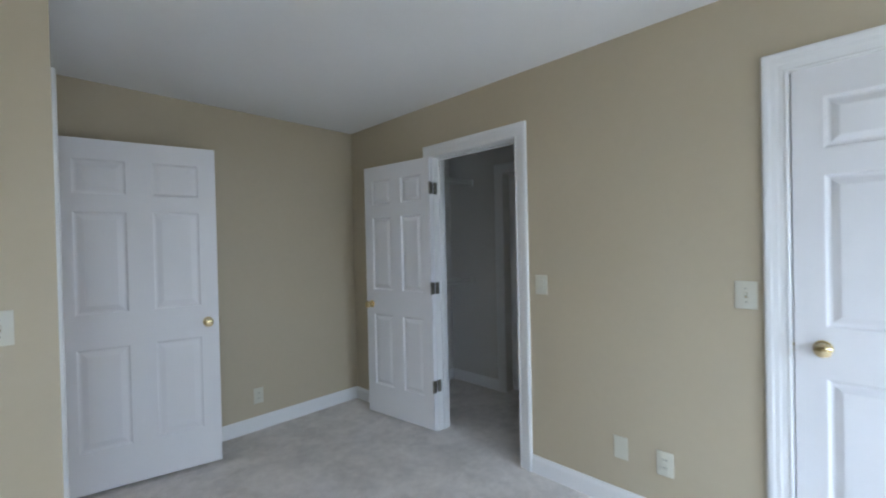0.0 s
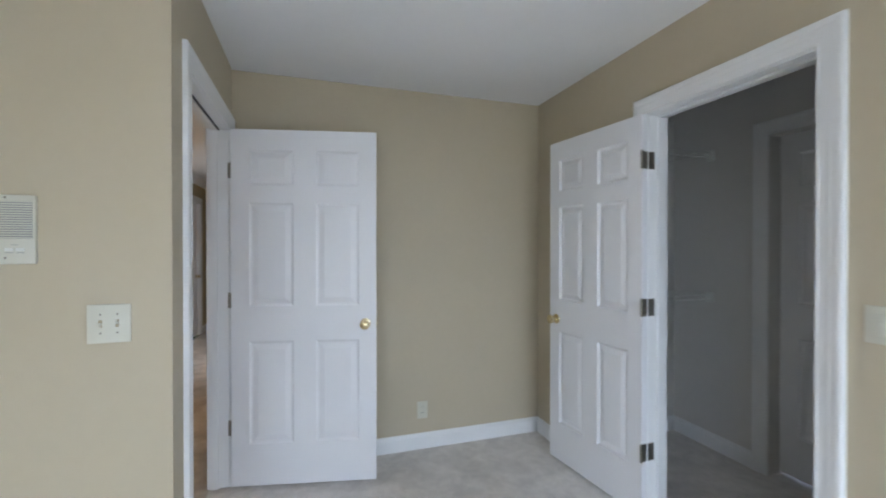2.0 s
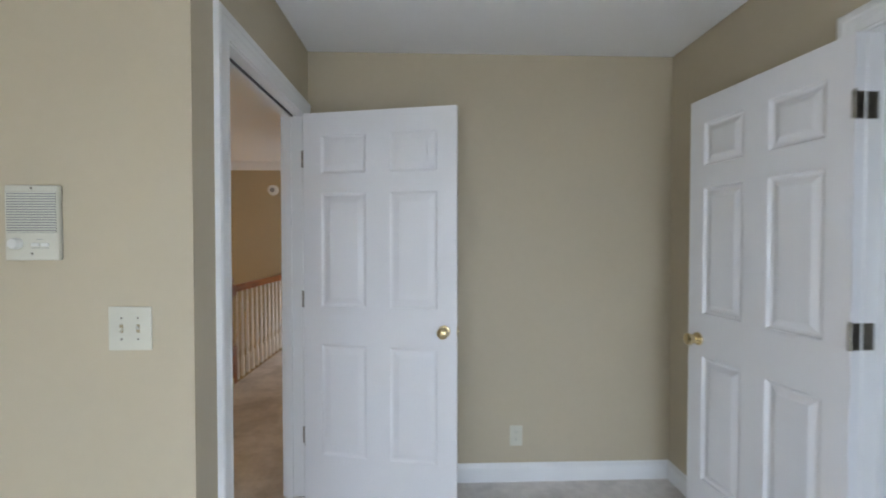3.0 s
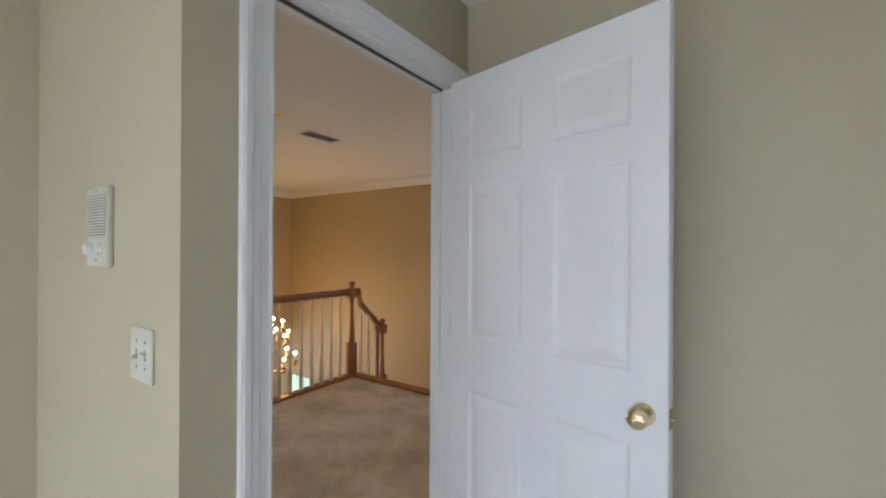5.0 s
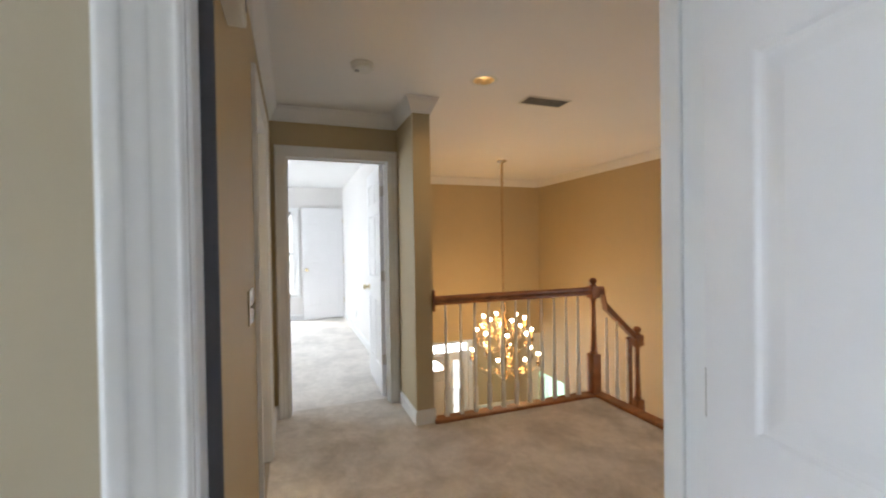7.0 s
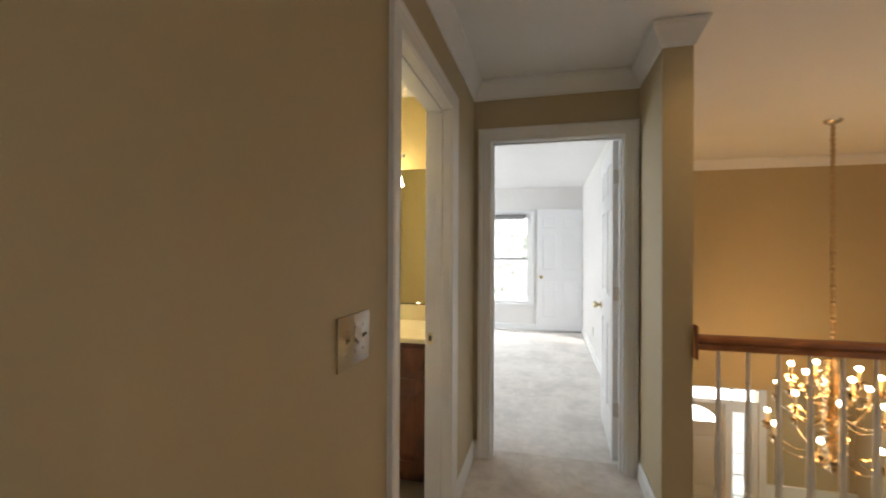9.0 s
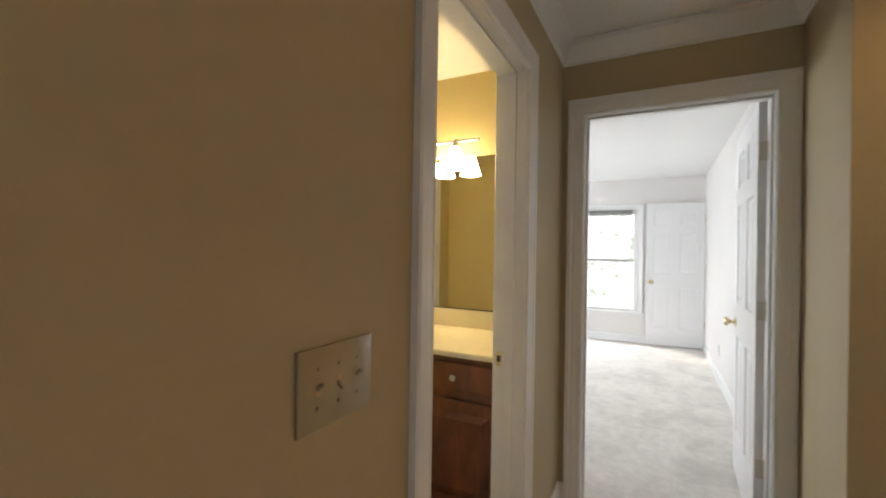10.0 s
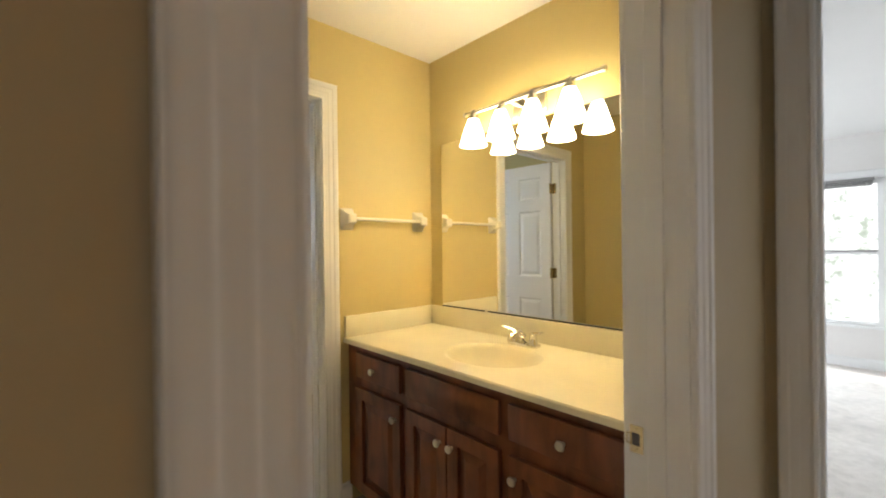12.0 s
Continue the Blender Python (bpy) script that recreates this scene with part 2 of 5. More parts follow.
# ---- mesh helpers ----
def box(bm, x0, x1, y0, y1, z0, z1):
    v = [bm.verts.new(p) for p in ((x0, y0, z0), (x1, y0, z0), (x1, y1, z0), (x0, y1, z0), (x0, y0, z1), (x1, y0, z1), (x1, y1, z1), (x0, y1, z1))]
    for f in ((0, 3, 2, 1), (4, 5, 6, 7), (0, 1, 5, 4), (1, 2, 6, 5), (2, 3, 7, 6), (3, 0, 4, 7)):
        bm.faces.new([v[i] for i in f])
    return v


def soft_box(x0, x1, y0, y1, z0, z1, r=0.004, seg=2):
    bm = bmesh.new()
    box(bm, x0, x1, y0, y1, z0, z1)
    bmesh.ops.bevel(bm, geom=bm.edges[:], offset=r, segments=seg, profile=0.5, affect="EDGES")
    return bm


def lathe(bm, profile, at=(0, 0, 0), axis="Z", seg=20, caps=True):
    """Turn a profile of (radius, height) about an axis."""
    turn = {"Z": Matrix.Identity(3), "X": Matrix.Rotation(radians(90), 3, "Y"), "-X": Matrix.Rotation(radians(-90), 3, "Y"),
            "Y": Matrix.Rotation(radians(-90), 3, "X"), "-Y": Matrix.Rotation(radians(90), 3, "X")}[axis]
    rings = []
    for r, z in profile:
        rings.append([bm.verts.new(turn @ Vector((max(r, 1e-4) * math.cos(a), max(r, 1e-4) * math.sin(a), z)) + Vector(at))
                      for a in (2 * math.pi * k / seg for k in range(seg))])
    for a, b in zip(rings, rings[1:]):
        for k in range(seg):
            f = bm.faces.new((a[k], a[(k + 1) % seg], b[(k + 1) % seg], b[k]))
            f.smooth = True
    if caps:
        bm.faces.new(rings[0][::-1])
        bm.faces.new(rings[-1])
    return bm


def tube(bm, pts, r, seg=10):
    """A round bar along points; r may be one radius or one for each point."""
    pts = [Vector(p) for p in pts]
    rs = r if isinstance(r, (list, tuple)) else [r] * len(pts)
    rings = []
    for k, p in enumerate(pts):
        d = (pts[min(k + 1, len(pts) - 1)] - pts[max(k - 1, 0)]).normalized()
        up = Vector((0, 0, 1)) if abs(d.z) < 0.95 else Vector((1, 0, 0))
        u = d.cross(up).normalized()
        w = u.cross(d)
        rings.append([bm.verts.new(p + rs[k] * (math.cos(a) * u + math.sin(a) * w)) for a in (2 * math.pi * i / seg for i in range(seg))])
    for a, b in zip(rings, rings[1:]):
        for i in range(seg):
            f = bm.faces.new((a[i], b[i], b[(i + 1) % seg], a[(i + 1) % seg]))
            f.smooth = True
    bm.faces.new(rings[0])
    bm.faces.new(rings[-1][::-1])
    return bm


def mesh_of(name, bm, mat, sharp=32):
    bmesh.ops.recalc_face_normals(bm, faces=bm.faces[:])
    me = bpy.data.meshes.new(name)
    bm.to_mesh(me)
    bm.free()
    me.materials.append(mat)
    me.shade_smooth()
    me.set_sharp_from_angle(angle=radians(sharp))
    return me


def thing(name, bm, mat, label, category="", group="", kind="", sharp=32):
    return tagged(new(name, mesh_of(name, bm, mat, sharp)), label, category, group, kind)


def empty(name, at, label, category="", group="", kind=""):
    ob = new(name)
    ob.empty_display_size = 0.1
    ob.matrix_basis = at if isinstance(at, Matrix) else Matrix.Translation(at)
    return tagged(ob, label, category, group, kind)


def part(name, bm, mat, parent, label=""):
    """One mesh under a thing, in the thing's own space."""
    ob = new(name, mesh_of(name, bm, mat) if isinstance(bm, bmesh.types.BMesh) else bm)
    ob.parent = parent
    return tagged(ob, label)


def structure(name, bm, mat, label="", category="", sharp=32):
    return thing(name, bm, mat, label, category, kind="structure", sharp=sharp)


def slab(name, axis, a0, a1, lo, hi, z0, z1, holes, mat, label):
    """An upright slab from a0 to a1 across the axis, lo to hi along it, with holes (from, to, bottom, top)."""
    bm = bmesh.new()

    def put(l, h, b, t):
        if h - l > 1e-4 and t - b > 1e-4:
            box(bm, a0, a1, l, h, b, t) if axis == "x" else box(bm, l, h, a0, a1, b, t)

    at = lo
    for l, h, b, t in sorted(holes):
        put(at, l, z0, z1)
        put(l, h, z0, b)
        put(l, h, t, z1)
        at = h
    put(at, hi, z0, z1)
    return structure(name, bm, mat, label, "wall")


def sheet(name, x0, x1, y0, y1, z0, z1, mat, label, category):
    bm = bmesh.new()
    box(bm, x0, x1, y0, y1, z0, z1)
    return structure(name, bm, mat, label, category)


def moulding(name, path, profile, mat, label, closed=False):
    """Sweep a profile of (out, z) along a plan path with mitred corners; out is to the left of the way."""
    pts = [Vector(p) for p in path]
    n = len(pts)
    bm = bmesh.new()
    rows = []
    for i, p in enumerate(pts):
        a = (p - pts[i - 1]).normalized() if i or closed else None
        b = (pts[(i + 1) % n] - p).normalized() if i < n - 1 or closed else None
        na = Vector((-a.y, a.x)) if a else None
        nb = Vector((-b.y, b.x)) if b else None
        if na is None or nb is None:
            off = na or nb
        else:
            off = (na + nb) / (1 + na.dot(nb))
        rows.append([bm.verts.new((p.x + off.x * o, p.y + off.y * o, z)) for o, z in profile])
    m = len(profile)
    for i in range(n if closed else n - 1):
        r, s = rows[i], rows[(i + 1) % n]
        for k in range(m):
            bm.faces.new((r[k], s[k], s[(k + 1) % m], r[(k + 1) % m]))
    if not closed:
        bm.faces.new(rows[0])
        bm.faces.new(rows[-1][::-1])
    return structure(name, bm, mat, label, "trim", 14)


BASE = [(0, 0), (0.014, 0), (0.014, 0.078), (0.011, 0.088), (0.006, 0.096), (0.004, 0.105), (0, 0.105)]
CROWN = [(o * 0.72, z) for o, z in [(0, 2.325), (0.012, 2.325), (0.014, 2.338), (0.022, 2.343), (0.03, 2.360), (0.048, 2.385), (0.062, 2.405), (0.070, 2.412), (0.072, 2.425), (0.082, 2.428), (0.082, 2.438), (0, 2.438)]]
# a casing's cross-section: distance from the opening, depth
BEADING = ((0.004, 0.0), (0.004, 0.010), (0.010, 0.0135), (0.017, 0.0105), (0.034, 0.0125), (0.044, 0.0158), (0.058, 0.0165), (0.066, 0.0208), (0.080, 0.0215), (0.0875, 0.0175), (0.088, 0.0))
CASING = [BEADING[0]]
for (u0, w0), (u1, w1) in zip(BEADING[1:], BEADING[2:-1]):
    CASING += [(u0 + (u1 - u0) * k / 4, w0 + (w1 - w0) * (1 - math.cos(math.pi * k / 4)) / 2) for k in range(4)]
CASING += [BEADING[-2], BEADING[-1]]


def casing(name, axis, plane, sign, lo, hi, top, label, bottom=0.0, four=False):
    """A mitred moulded frame round an opening on a wall face; sign is the way that it stands proud."""
    bm = bmesh.new()
    corners = [(lo, bottom, -1, -1 if four else 0), (lo, top, -1, 1), (hi, top, 1, 1), (hi, bottom, 1, -1 if four else 0)]
    rows = []
    for s, z, ds, dz in corners:
        row = []
        for u, w in CASING:
            a, b, c = s + ds * u, z + dz * u, plane + sign * w
            row.append(bm.verts.new((c, a, b) if axis == "x" else (a, c, b)))
        rows.append(row)
    m = len(CASING)
    pairs = list(zip(rows, rows[1:])) + ([(rows[3], rows[0])] if four else [])
    for r, s in pairs:
        for k in range(m):
            bm.faces.new((r[k], s[k], s[(k + 1) % m], r[(k + 1) % m]))
    if not four:
        bm.faces.new(rows[0])
        bm.faces.new(rows[-1][::-1])
    return structure(name, bm, TRIM, label, "trim")


def jamb(name, axis, p0, p1, lo, hi, top, stop, label):
    """The lining of an opening: two sides and a head, with door stops; stop is the centre of the stop across the wall."""
    t = 0.016
    bm = bmesh.new()

    def put(a0, a1, s0, s1, z0, z1):
        box(bm, a0, a1, s0, s1, z0, z1) if axis == "x" else box(bm, s0, s1, a0, a1, z0, z1)

    put(p0, p1, lo - t, lo, 0, top + t)
    put(p0, p1, hi, hi + t, 0, top + t)
    put(p0, p1, lo, hi, top, top + t)
    if stop is not None:
        s0, s1 = stop - 0.017, stop + 0.017
        put(s0, s1, lo, lo + 0.011, 0, top)
        put(s0, s1, hi - 0.011, hi, 0, top)
        put(s0, s1, lo + 0.011, hi - 0.011, top - 0.011, top)
    bmesh.ops.bevel(bm, geom=bm.edges[:], offset=0.0015, segments=1, affect="EDGES")
    return structure(name, bm, TRIM, label, "trim")


# ---- six-panel doors ----
PANEL_Z = ((0.235, 0.825), (1.02, 1.615), (1.712, 1.916))
door_meshes = {}


def door_leaf_meshes(w, relief=0.8, h=2.03, t=0.035):
    """Frame and panel meshes of a moulded six-panel leaf; x from the hinge, y across, z up."""
    key = round(w, 3), relief
    if key in door_meshes:
        return door_meshes[key]
    s, mull = 0.094 * w / 0.79, 0.118 * w / 0.79
    pw = (w - 2 * s - mull) / 2
    cols = ((s, s + pw), (s + pw + mull, w - s))
    xs = [0, cols[0][0], cols[0][1], cols[1][0], cols[1][1], w]
    zs = [0] + [z for p in PANEL_Z for z in p] + [h]
    bm = bmesh.new()
    for y, flip in ((0, 1), (t, 0)):
        grid = [[bm.verts.new((x, y, z)) for z in zs] for x in xs]
        for i in range(5):
            for k in range(7):
                if i in (1, 3) and k in (1, 3, 5):
                    continue
                q = (grid[i][k], grid[i + 1][k], grid[i + 1][k + 1], grid[i][k + 1])
                bm.faces.new(q if flip else q[::-1])
    bmesh.ops.remove_doubles(bm, verts=bm.verts[:], dist=1e-5)
    for x in (0, w):
        v = [bm.verts.new(p) for p in ((x, 0, 0), (x, t, 0), (x, t, h), (x, 0, h))]
        bm.faces.new(v)
    for z in (0, h):
        v = [bm.verts.new(p) for p in ((0, 0, z), (w, 0, z), (w, t, z), (0, t, z))]
        bm.faces.new(v)
    bmesh.ops.remove_doubles(bm, verts=bm.verts[:], dist=1e-5)
    frame_mesh = mesh_of("door_frame", bm, DOOR, 2)
    panels = []
    for x0, x1 in cols:
        for z0, z1 in PANEL_Z:
            bm = bmesh.new()
            for side in (0, 1):
                rows = []
                for inset, depth in ((0, 0), (0.004, 0.001), (0.010, 0.0085 * relief), (0.017, 0.0110 * relief), (0.023, 0.0105 * relief), (0.045, 0.0025), (0.050, 0.0018)):
                    y = depth if side == 0 else t - depth
                    rows.append([bm.verts.new(p) for p in ((x0 + inset, y, z0 + inset), (x1 - inset, y, z0 + inset), (x1 - inset, y, z1 - inset), (x0 + inset, y, z1 - inset))])
                for a, b in zip(rows, rows[1:]):
                    for k in range(4):
                        bm.faces.new((a[k], a[(k + 1) % 4], b[(k + 1) % 4], b[k]))
                bm.faces.new(rows[-1])
            panels.append(mesh_of("panel", bm, DOOR, 2))
    door_meshes[key] = frame_mesh, panels
    return door_meshes[key]


KNOB = [(0.0, 0.0), (0.031, 0.0), (0.031, 0.003), (0.028, 0.007), (0.014, 0.010), (0.011, 0.014), (0.011, 0.026), (0.016, 0.031), (0.025, 0.037),
        (0.0285, 0.046), (0.027, 0.055), (0.020, 0.061), (0.009, 0.0635), (0.0, 0.064)]
HINGE_Z = (0.32, 1.055, 1.80)


def door(name, hinge, yaw, w, label, knob=True, hinges=True, bottom=0.02, knuckle=-1, t=0.035, knob_z=0.90, plates=None, hinge_mat=None, relief=0.8, backset=0.062):
    """A hung six-panel leaf; yaw is the way from the hinge to the free edge. Its y = 0 face is to the right of that way."""
    at = pose(hinge[0], hinge[1], bottom, 0, 0, yaw)
    root = empty(name, at, label, "door", kind="structure")
    fm, panels = door_leaf_meshes(w, relief)
    leaf = part("leaf", fm, DOOR, root)
    for p in panels:
        part("panel", p, DOOR, leaf)
    if knob:
        for axis, y in (("-Y", 0), ("Y", t)):
            bm = bmesh.new()
            lathe(bm, KNOB, (w - backset, y, knob_z), axis, 24)
            part("knob", bm, BRASS, root, "round polished brass knob")
        bm = soft_box(w - 0.001, w + 0.0012, 0.005, t - 0.005, knob_z - 0.028, knob_z + 0.028, 0.0004, 1)
        lathe(bm, [(0.006, 0), (0.006, 0.009), (0.004, 0.011)], (w, t / 2, knob_z), "X", 10)
        part("latch", bm, BRASS, root)
    if hinges:
        yk = -0.006 if knuckle < 0 else t + 0.006
        for z in HINGE_Z:
            bm = bmesh.new()
            for k in range(5):
                lathe(bm, [(0.0065, 0), (0.0065, 0.0165)], (-0.003, yk, z - 0.044 + k * 0.0176), "Z", 12)
            lathe(bm, [(0.004, 0), (0.005, 0.003), (0.001, 0.007)], (-0.003, yk, z + 0.044), "Z", 10)
            box(bm, -0.0018, -0.0002, 0.002, t - 0.004, z - 0.044, z + 0.044)
            box(bm, -0.0018, -0.0002, min(0, yk), max(t - 0.003, yk) if knuckle > 0 else 0.01, z - 0.044, z + 0.044)
            for dz in (-0.03, 0, 0.03):
                lathe(bm, [(0.003, 0), (0.003, 0.0006)], (-0.0018, t / 2 + (0.006 if dz else -0.006), z + dz), "-X", 8)
            if plates is not None:
                before = set(bm.verts)
                x0, x1, y0, y1 = plates
                box(bm, x0, x1, y0, y1, z - 0.044 + bottom, z + 0.044 + bottom)
                for v in set(bm.verts) - before:
                    v.co = at.inverted() @ v.co
            part("hinge", bm, hinge_mat or HINGE, root, "aged metal butt hinge")
    return root

# ---- large structure ----
H = 2.44
CW, FAR, IC, LW = 2.075, 3.10, 1.95, -1.05      # bedroom: closet wall, far wall, intercom wall, bathroom-side wall
HY, BX = 2.11, -2.935                            # landing: wall of the bathroom door, wall of the far bedroom's door
EDGE, ST = -2.43, 4.79                           # landing's open edges
FX, FY, FZ = -5.82, 6.375, -2.78                  # foyer
TOP = 2.05
D1 = (2.161, 2.988)
CL = (1.30, 2.03)
D3 = (-0.80, -0.018)
BA = (-2.26, -1.498)
B2 = (2.228, 3.024)
HD, SD = (6.95, 7.71), (5.6, 6.4)                # hall door at the landing's far end; unseen doorway added for its light
TW = (-2.322, -1.508)
BW, TY, BI = -3.045, 0.45, 1.99                   # bathroom: mirror wall, towel wall, door wall

bm = bmesh.new()
box(bm, LW, CW, -2.6, IC, -0.15, 0)
box(bm, 0, CW, IC, FAR, -0.15, 0)
structure("floor_bedroom", bm, CARPET, "grey-beige cut-pile bedroom carpet with tread marks", "floor")
sheet("floor_doorway", -0.105, 0, D1[0], D1[1], -0.15, -0.0005, CARPET, "carpet in the bedroom doorway", "floor")
sheet("floor_closet", CW, 3.25, 0.8, 2.80, -0.15, -0.0005, CARPET, "grey-beige carpet in the closet", "floor")
bm = bmesh.new()
box(bm, BX - 0.12, -0.105, HY, 3.115, -0.15, 0)
box(bm, EDGE, -0.105, 3.115, ST, -0.15, 0)
box(bm, -1.2, -0.105, ST, 8.2, -0.15, 0)
structure("floor_landing", bm, WORN_CARPET, "beige landing carpet with trodden patches", "floor")
sheet("floor_far_bedroom", -7.52, BX - 0.12, -0.6, 3.16, -0.15, 0, CARPET, "pale carpet of the far bedroom, bright with daylight", "floor")
sheet("floor_bathroom", BW, -1.17, -1.2, HY - 0.001, -0.15, -0.001, TILE, "stone-coloured bathroom floor", "floor")
sheet("floor_foyer", -6.75, EDGE, 3.25, FY, FZ - 0.1, FZ, TILE, "brown foyer floor below the landing", "floor")

bm = bmesh.new()
box(bm, LW, CW, -2.6, IC, H, H + 0.1)
box(bm, 0, CW, IC, FAR, H, H + 0.1)
structure("ceiling_bedroom", bm, CEILING, "smooth white bedroom ceiling", "ceiling")
sheet("ceiling_closet", CW + 0.12, 3.07, 0.8, 2.80, H, H + 0.1, CEILING, "white closet ceiling", "ceiling")
bm = bmesh.new()
LX, LY, LR = -1.985, 3.49, 0.066                 # recessed downlight
box(bm, FX - 0.1, LX - LR, 3.25, 8.3, H, H + 0.1)
box(bm, LX + LR, -0.105, 3.25, 8.3, H, H + 0.1)
box(bm, LX - LR, LX + LR, 3.25, LY - LR, H, H + 0.1)
box(bm, LX - LR, LX + LR, LY + LR, 8.3, H, H + 0.1)
box(bm, BX, -0.105, HY, 3.25, H, H + 0.1)
structure("ceiling_landing", bm, CEILING, "white ceiling over landing and stairwell", "ceiling")
sheet("ceiling_far_bedroom", -7.52, BX - 0.12, -0.6, 3.16, H, H + 0.1, CEILING, "white far bedroom ceiling", "ceiling")
sheet("ceiling_bathroom", BW, -1.17, -1.2, HY - 0.08, H, H + 0.1, CEILING, "white bathroom ceiling", "ceiling")

hole = lambda d: (d[0] - 0.016, d[1] + 0.016, 0, TOP + 0.016)
PB = "beige painted bedroom wall"
slab("wall_far", "y", FAR, FAR + 0.12, -0.105, CW + 0.12, 0, H, [], PAINT, PB)
slab("wall_closet", "x", CW, CW + 0.12, -2.6, FAR, 0, H, [hole(CL), hole(D3)], PAINT, PB + " with closet and closed door")
slab("wall_door", "x", -0.065, 0, IC, FAR, 0, H, [hole(D1)], PAINT, PB + " around the landing door")
slab("wall_intercom", "y", IC, IC + 0.08, LW, -0.065, 0, H, [], PAINT, PB + " with intercom and switch")
slab("wall_bath_side", "x", -1.11, LW, -2.6, IC + 0.08, 0, H, [(-2.40, -1.42, 0.6, 2.05)], PAINT, PB + " with a window")
slab("wall_windows", "y", -2.72, -2.6, -1.11, CW + 0.12, 0, H, [(0.35, 1.95, 0.6, 2.05)], PAINT, PB + " with a wide window")
slab("wall_closet_back", "x", 3.07, 3.25, 0.7, 2.90, 0, H, [(1.31, 2.12, 0, TOP)], CLOSET_DIM_WHITE, "grey-white closet wall")
slab("wall_closet_end", "y", 2.80, 2.90, CW + 0.12, 3.07, 0, H, [], CLOSET_DIM_WHITE, "grey-white closet end wall")
slab("wall_closet_near", "y", 0.7, 0.8, CW + 0.12, 3.07, 0, H, [], CLOSET_DIM_WHITE, "grey-white closet end wall")
slab("wall_closet_inner", "x", CW + 0.12, CW + 0.124, 0.8, 2.80, 0, H, [hole(CL)], CLOSET_DIM_WHITE, "grey-white inner closet wall")
sheet("wall_behind_closed_door", CW + 0.3, CW + 0.35, -1.0, 0.2, 0, H, PALE_PAINT, "plain wall behind the closed door", "wall")

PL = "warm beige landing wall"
slab("wall_landing_door", "x", -0.105, -0.065, HY - 0.08, 8.3, 0, H, [hole(D1), hole(SD)], HALL_WARM_BEIGE, PL + " around the bedroom door")
slab("wall_bath_door", "y", HY - 0.08, HY, BX, -0.105, 0, H, [hole(BA)], HALL_WARM_BEIGE, PL + " around the bathroom door")
slab("wall_far_bedroom_door", "x", BX - 0.06, BX, HY, 3.115, 0, H, [hole(B2)], HALL_WARM_BEIGE, PL + " around the far bedroom door")
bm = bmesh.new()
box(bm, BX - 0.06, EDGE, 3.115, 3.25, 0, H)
structure("wall_pier", bm, HALL_WARM_BEIGE, "beige wall end between hall and stairwell", "wall")
slab("wall_stairwell_side", "y", 3.225, 3.25, FX - 0.1, BX - 0.06, FZ, H, [], HALL_WARM_BEIGE, "golden beige stairwell wall")
slab("wall_foyer_front", "x", FX - 0.1, FX, 3.25, FY, -0.25, H, [], HALL_WARM_BEIGE, "golden beige foyer front wall")
slab("wall_foyer_far", "y", FY, FY + 0.1, -6.75, -1.2, FZ, H, [(-5.89, -5.13, -2.0, -0.95)], HALL_WARM_BEIGE, "golden beige stairwell end wall")
slab("wall_landing_end", "y", 8.2, 8.3, -1.3, -0.105, 0, H, [], HALL_WARM_BEIGE, PL + " at the hall's end")
slab("wall_hall_side", "x", -1.3, -1.2, FY + 0.1, 8.2, 0, H, [hole(HD)], HALL_WARM_BEIGE, PL + " with a white door")
# unseen side room, added to close off the lamp's doorway
sheet("wall_side_room", 0.5, 0.55, 5.2, 6.8, 0, H, PALE_PAINT, "plain wall of the added, unseen side room", "wall")
sheet("floor_side_room", -0.105, 0.5, 5.2, 6.8, -0.15, -0.0005, CARPET, "carpet of the added, unseen side room", "floor")
sheet("ceiling_side_room", -0.065, 0.5, 5.2, 6.8, H, H + 0.1, CEILING, "white ceiling of the added, unseen side room", "ceiling")
slab("wall_side_room_near", "y", 5.15, 5.2, -0.065, 0.55, 0, H, [], PALE_PAINT, "plain wall of the added, unseen side room")
slab("wall_side_room_far", "y", 6.8, 6.85, -0.065, 0.55, 0, H, [], PALE_PAINT, "plain wall of the added, unseen side room")
slab("wall_under_landing", "x", EDGE + 0.02, EDGE + 0.1, 3.25, ST, FZ, -0.15, [], HALL_WARM_BEIGE, "beige wall below the landing")
slab("wall_under_pier", "y", 3.2, 3.25, -2.99, EDGE, FZ, -0.001, [], HALL_WARM_BEIGE, "beige wall below the pier")
slab("wall_stair_side", "x", -1.2, -1.14, ST, FY, FZ, -0.15, [], HALL_WARM_BEIGE, "beige wall beside the stairs")
slab("wall_entry", "x", -6.75, -6.6, 3.25, FY, FZ, -0.25, [(4.0, 5.31, FZ, -0.46)], HALL_WARM_BEIGE, "beige wall around the front door")
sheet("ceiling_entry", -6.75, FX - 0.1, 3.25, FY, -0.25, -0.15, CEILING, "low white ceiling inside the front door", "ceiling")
slab("wall_entry_side", "y", 3.2, 3.25, -6.75, FX - 0.1, FZ, -0.15, [], HALL_WARM_BEIGE, "beige side wall of the entry")

PF = "pale wall of the far bedroom"
slab("wall_far_bedroom_inner", "x", BX - 0.12, BX - 0.06, HY - 0.08, 3.225, 0, H, [hole(B2)], PALE_PAINT, PF)
slab("wall_far_bedroom_back", "x", BW - 0.16, BW - 0.08, -0.6, HY - 0.08, 0, H, [], PALE_PAINT, PF)
slab("wall_far_bedroom_side", "y", 3.16, 3.225, -7.62, BX - 0.12, 0, H, [], PALE_PAINT, PF)
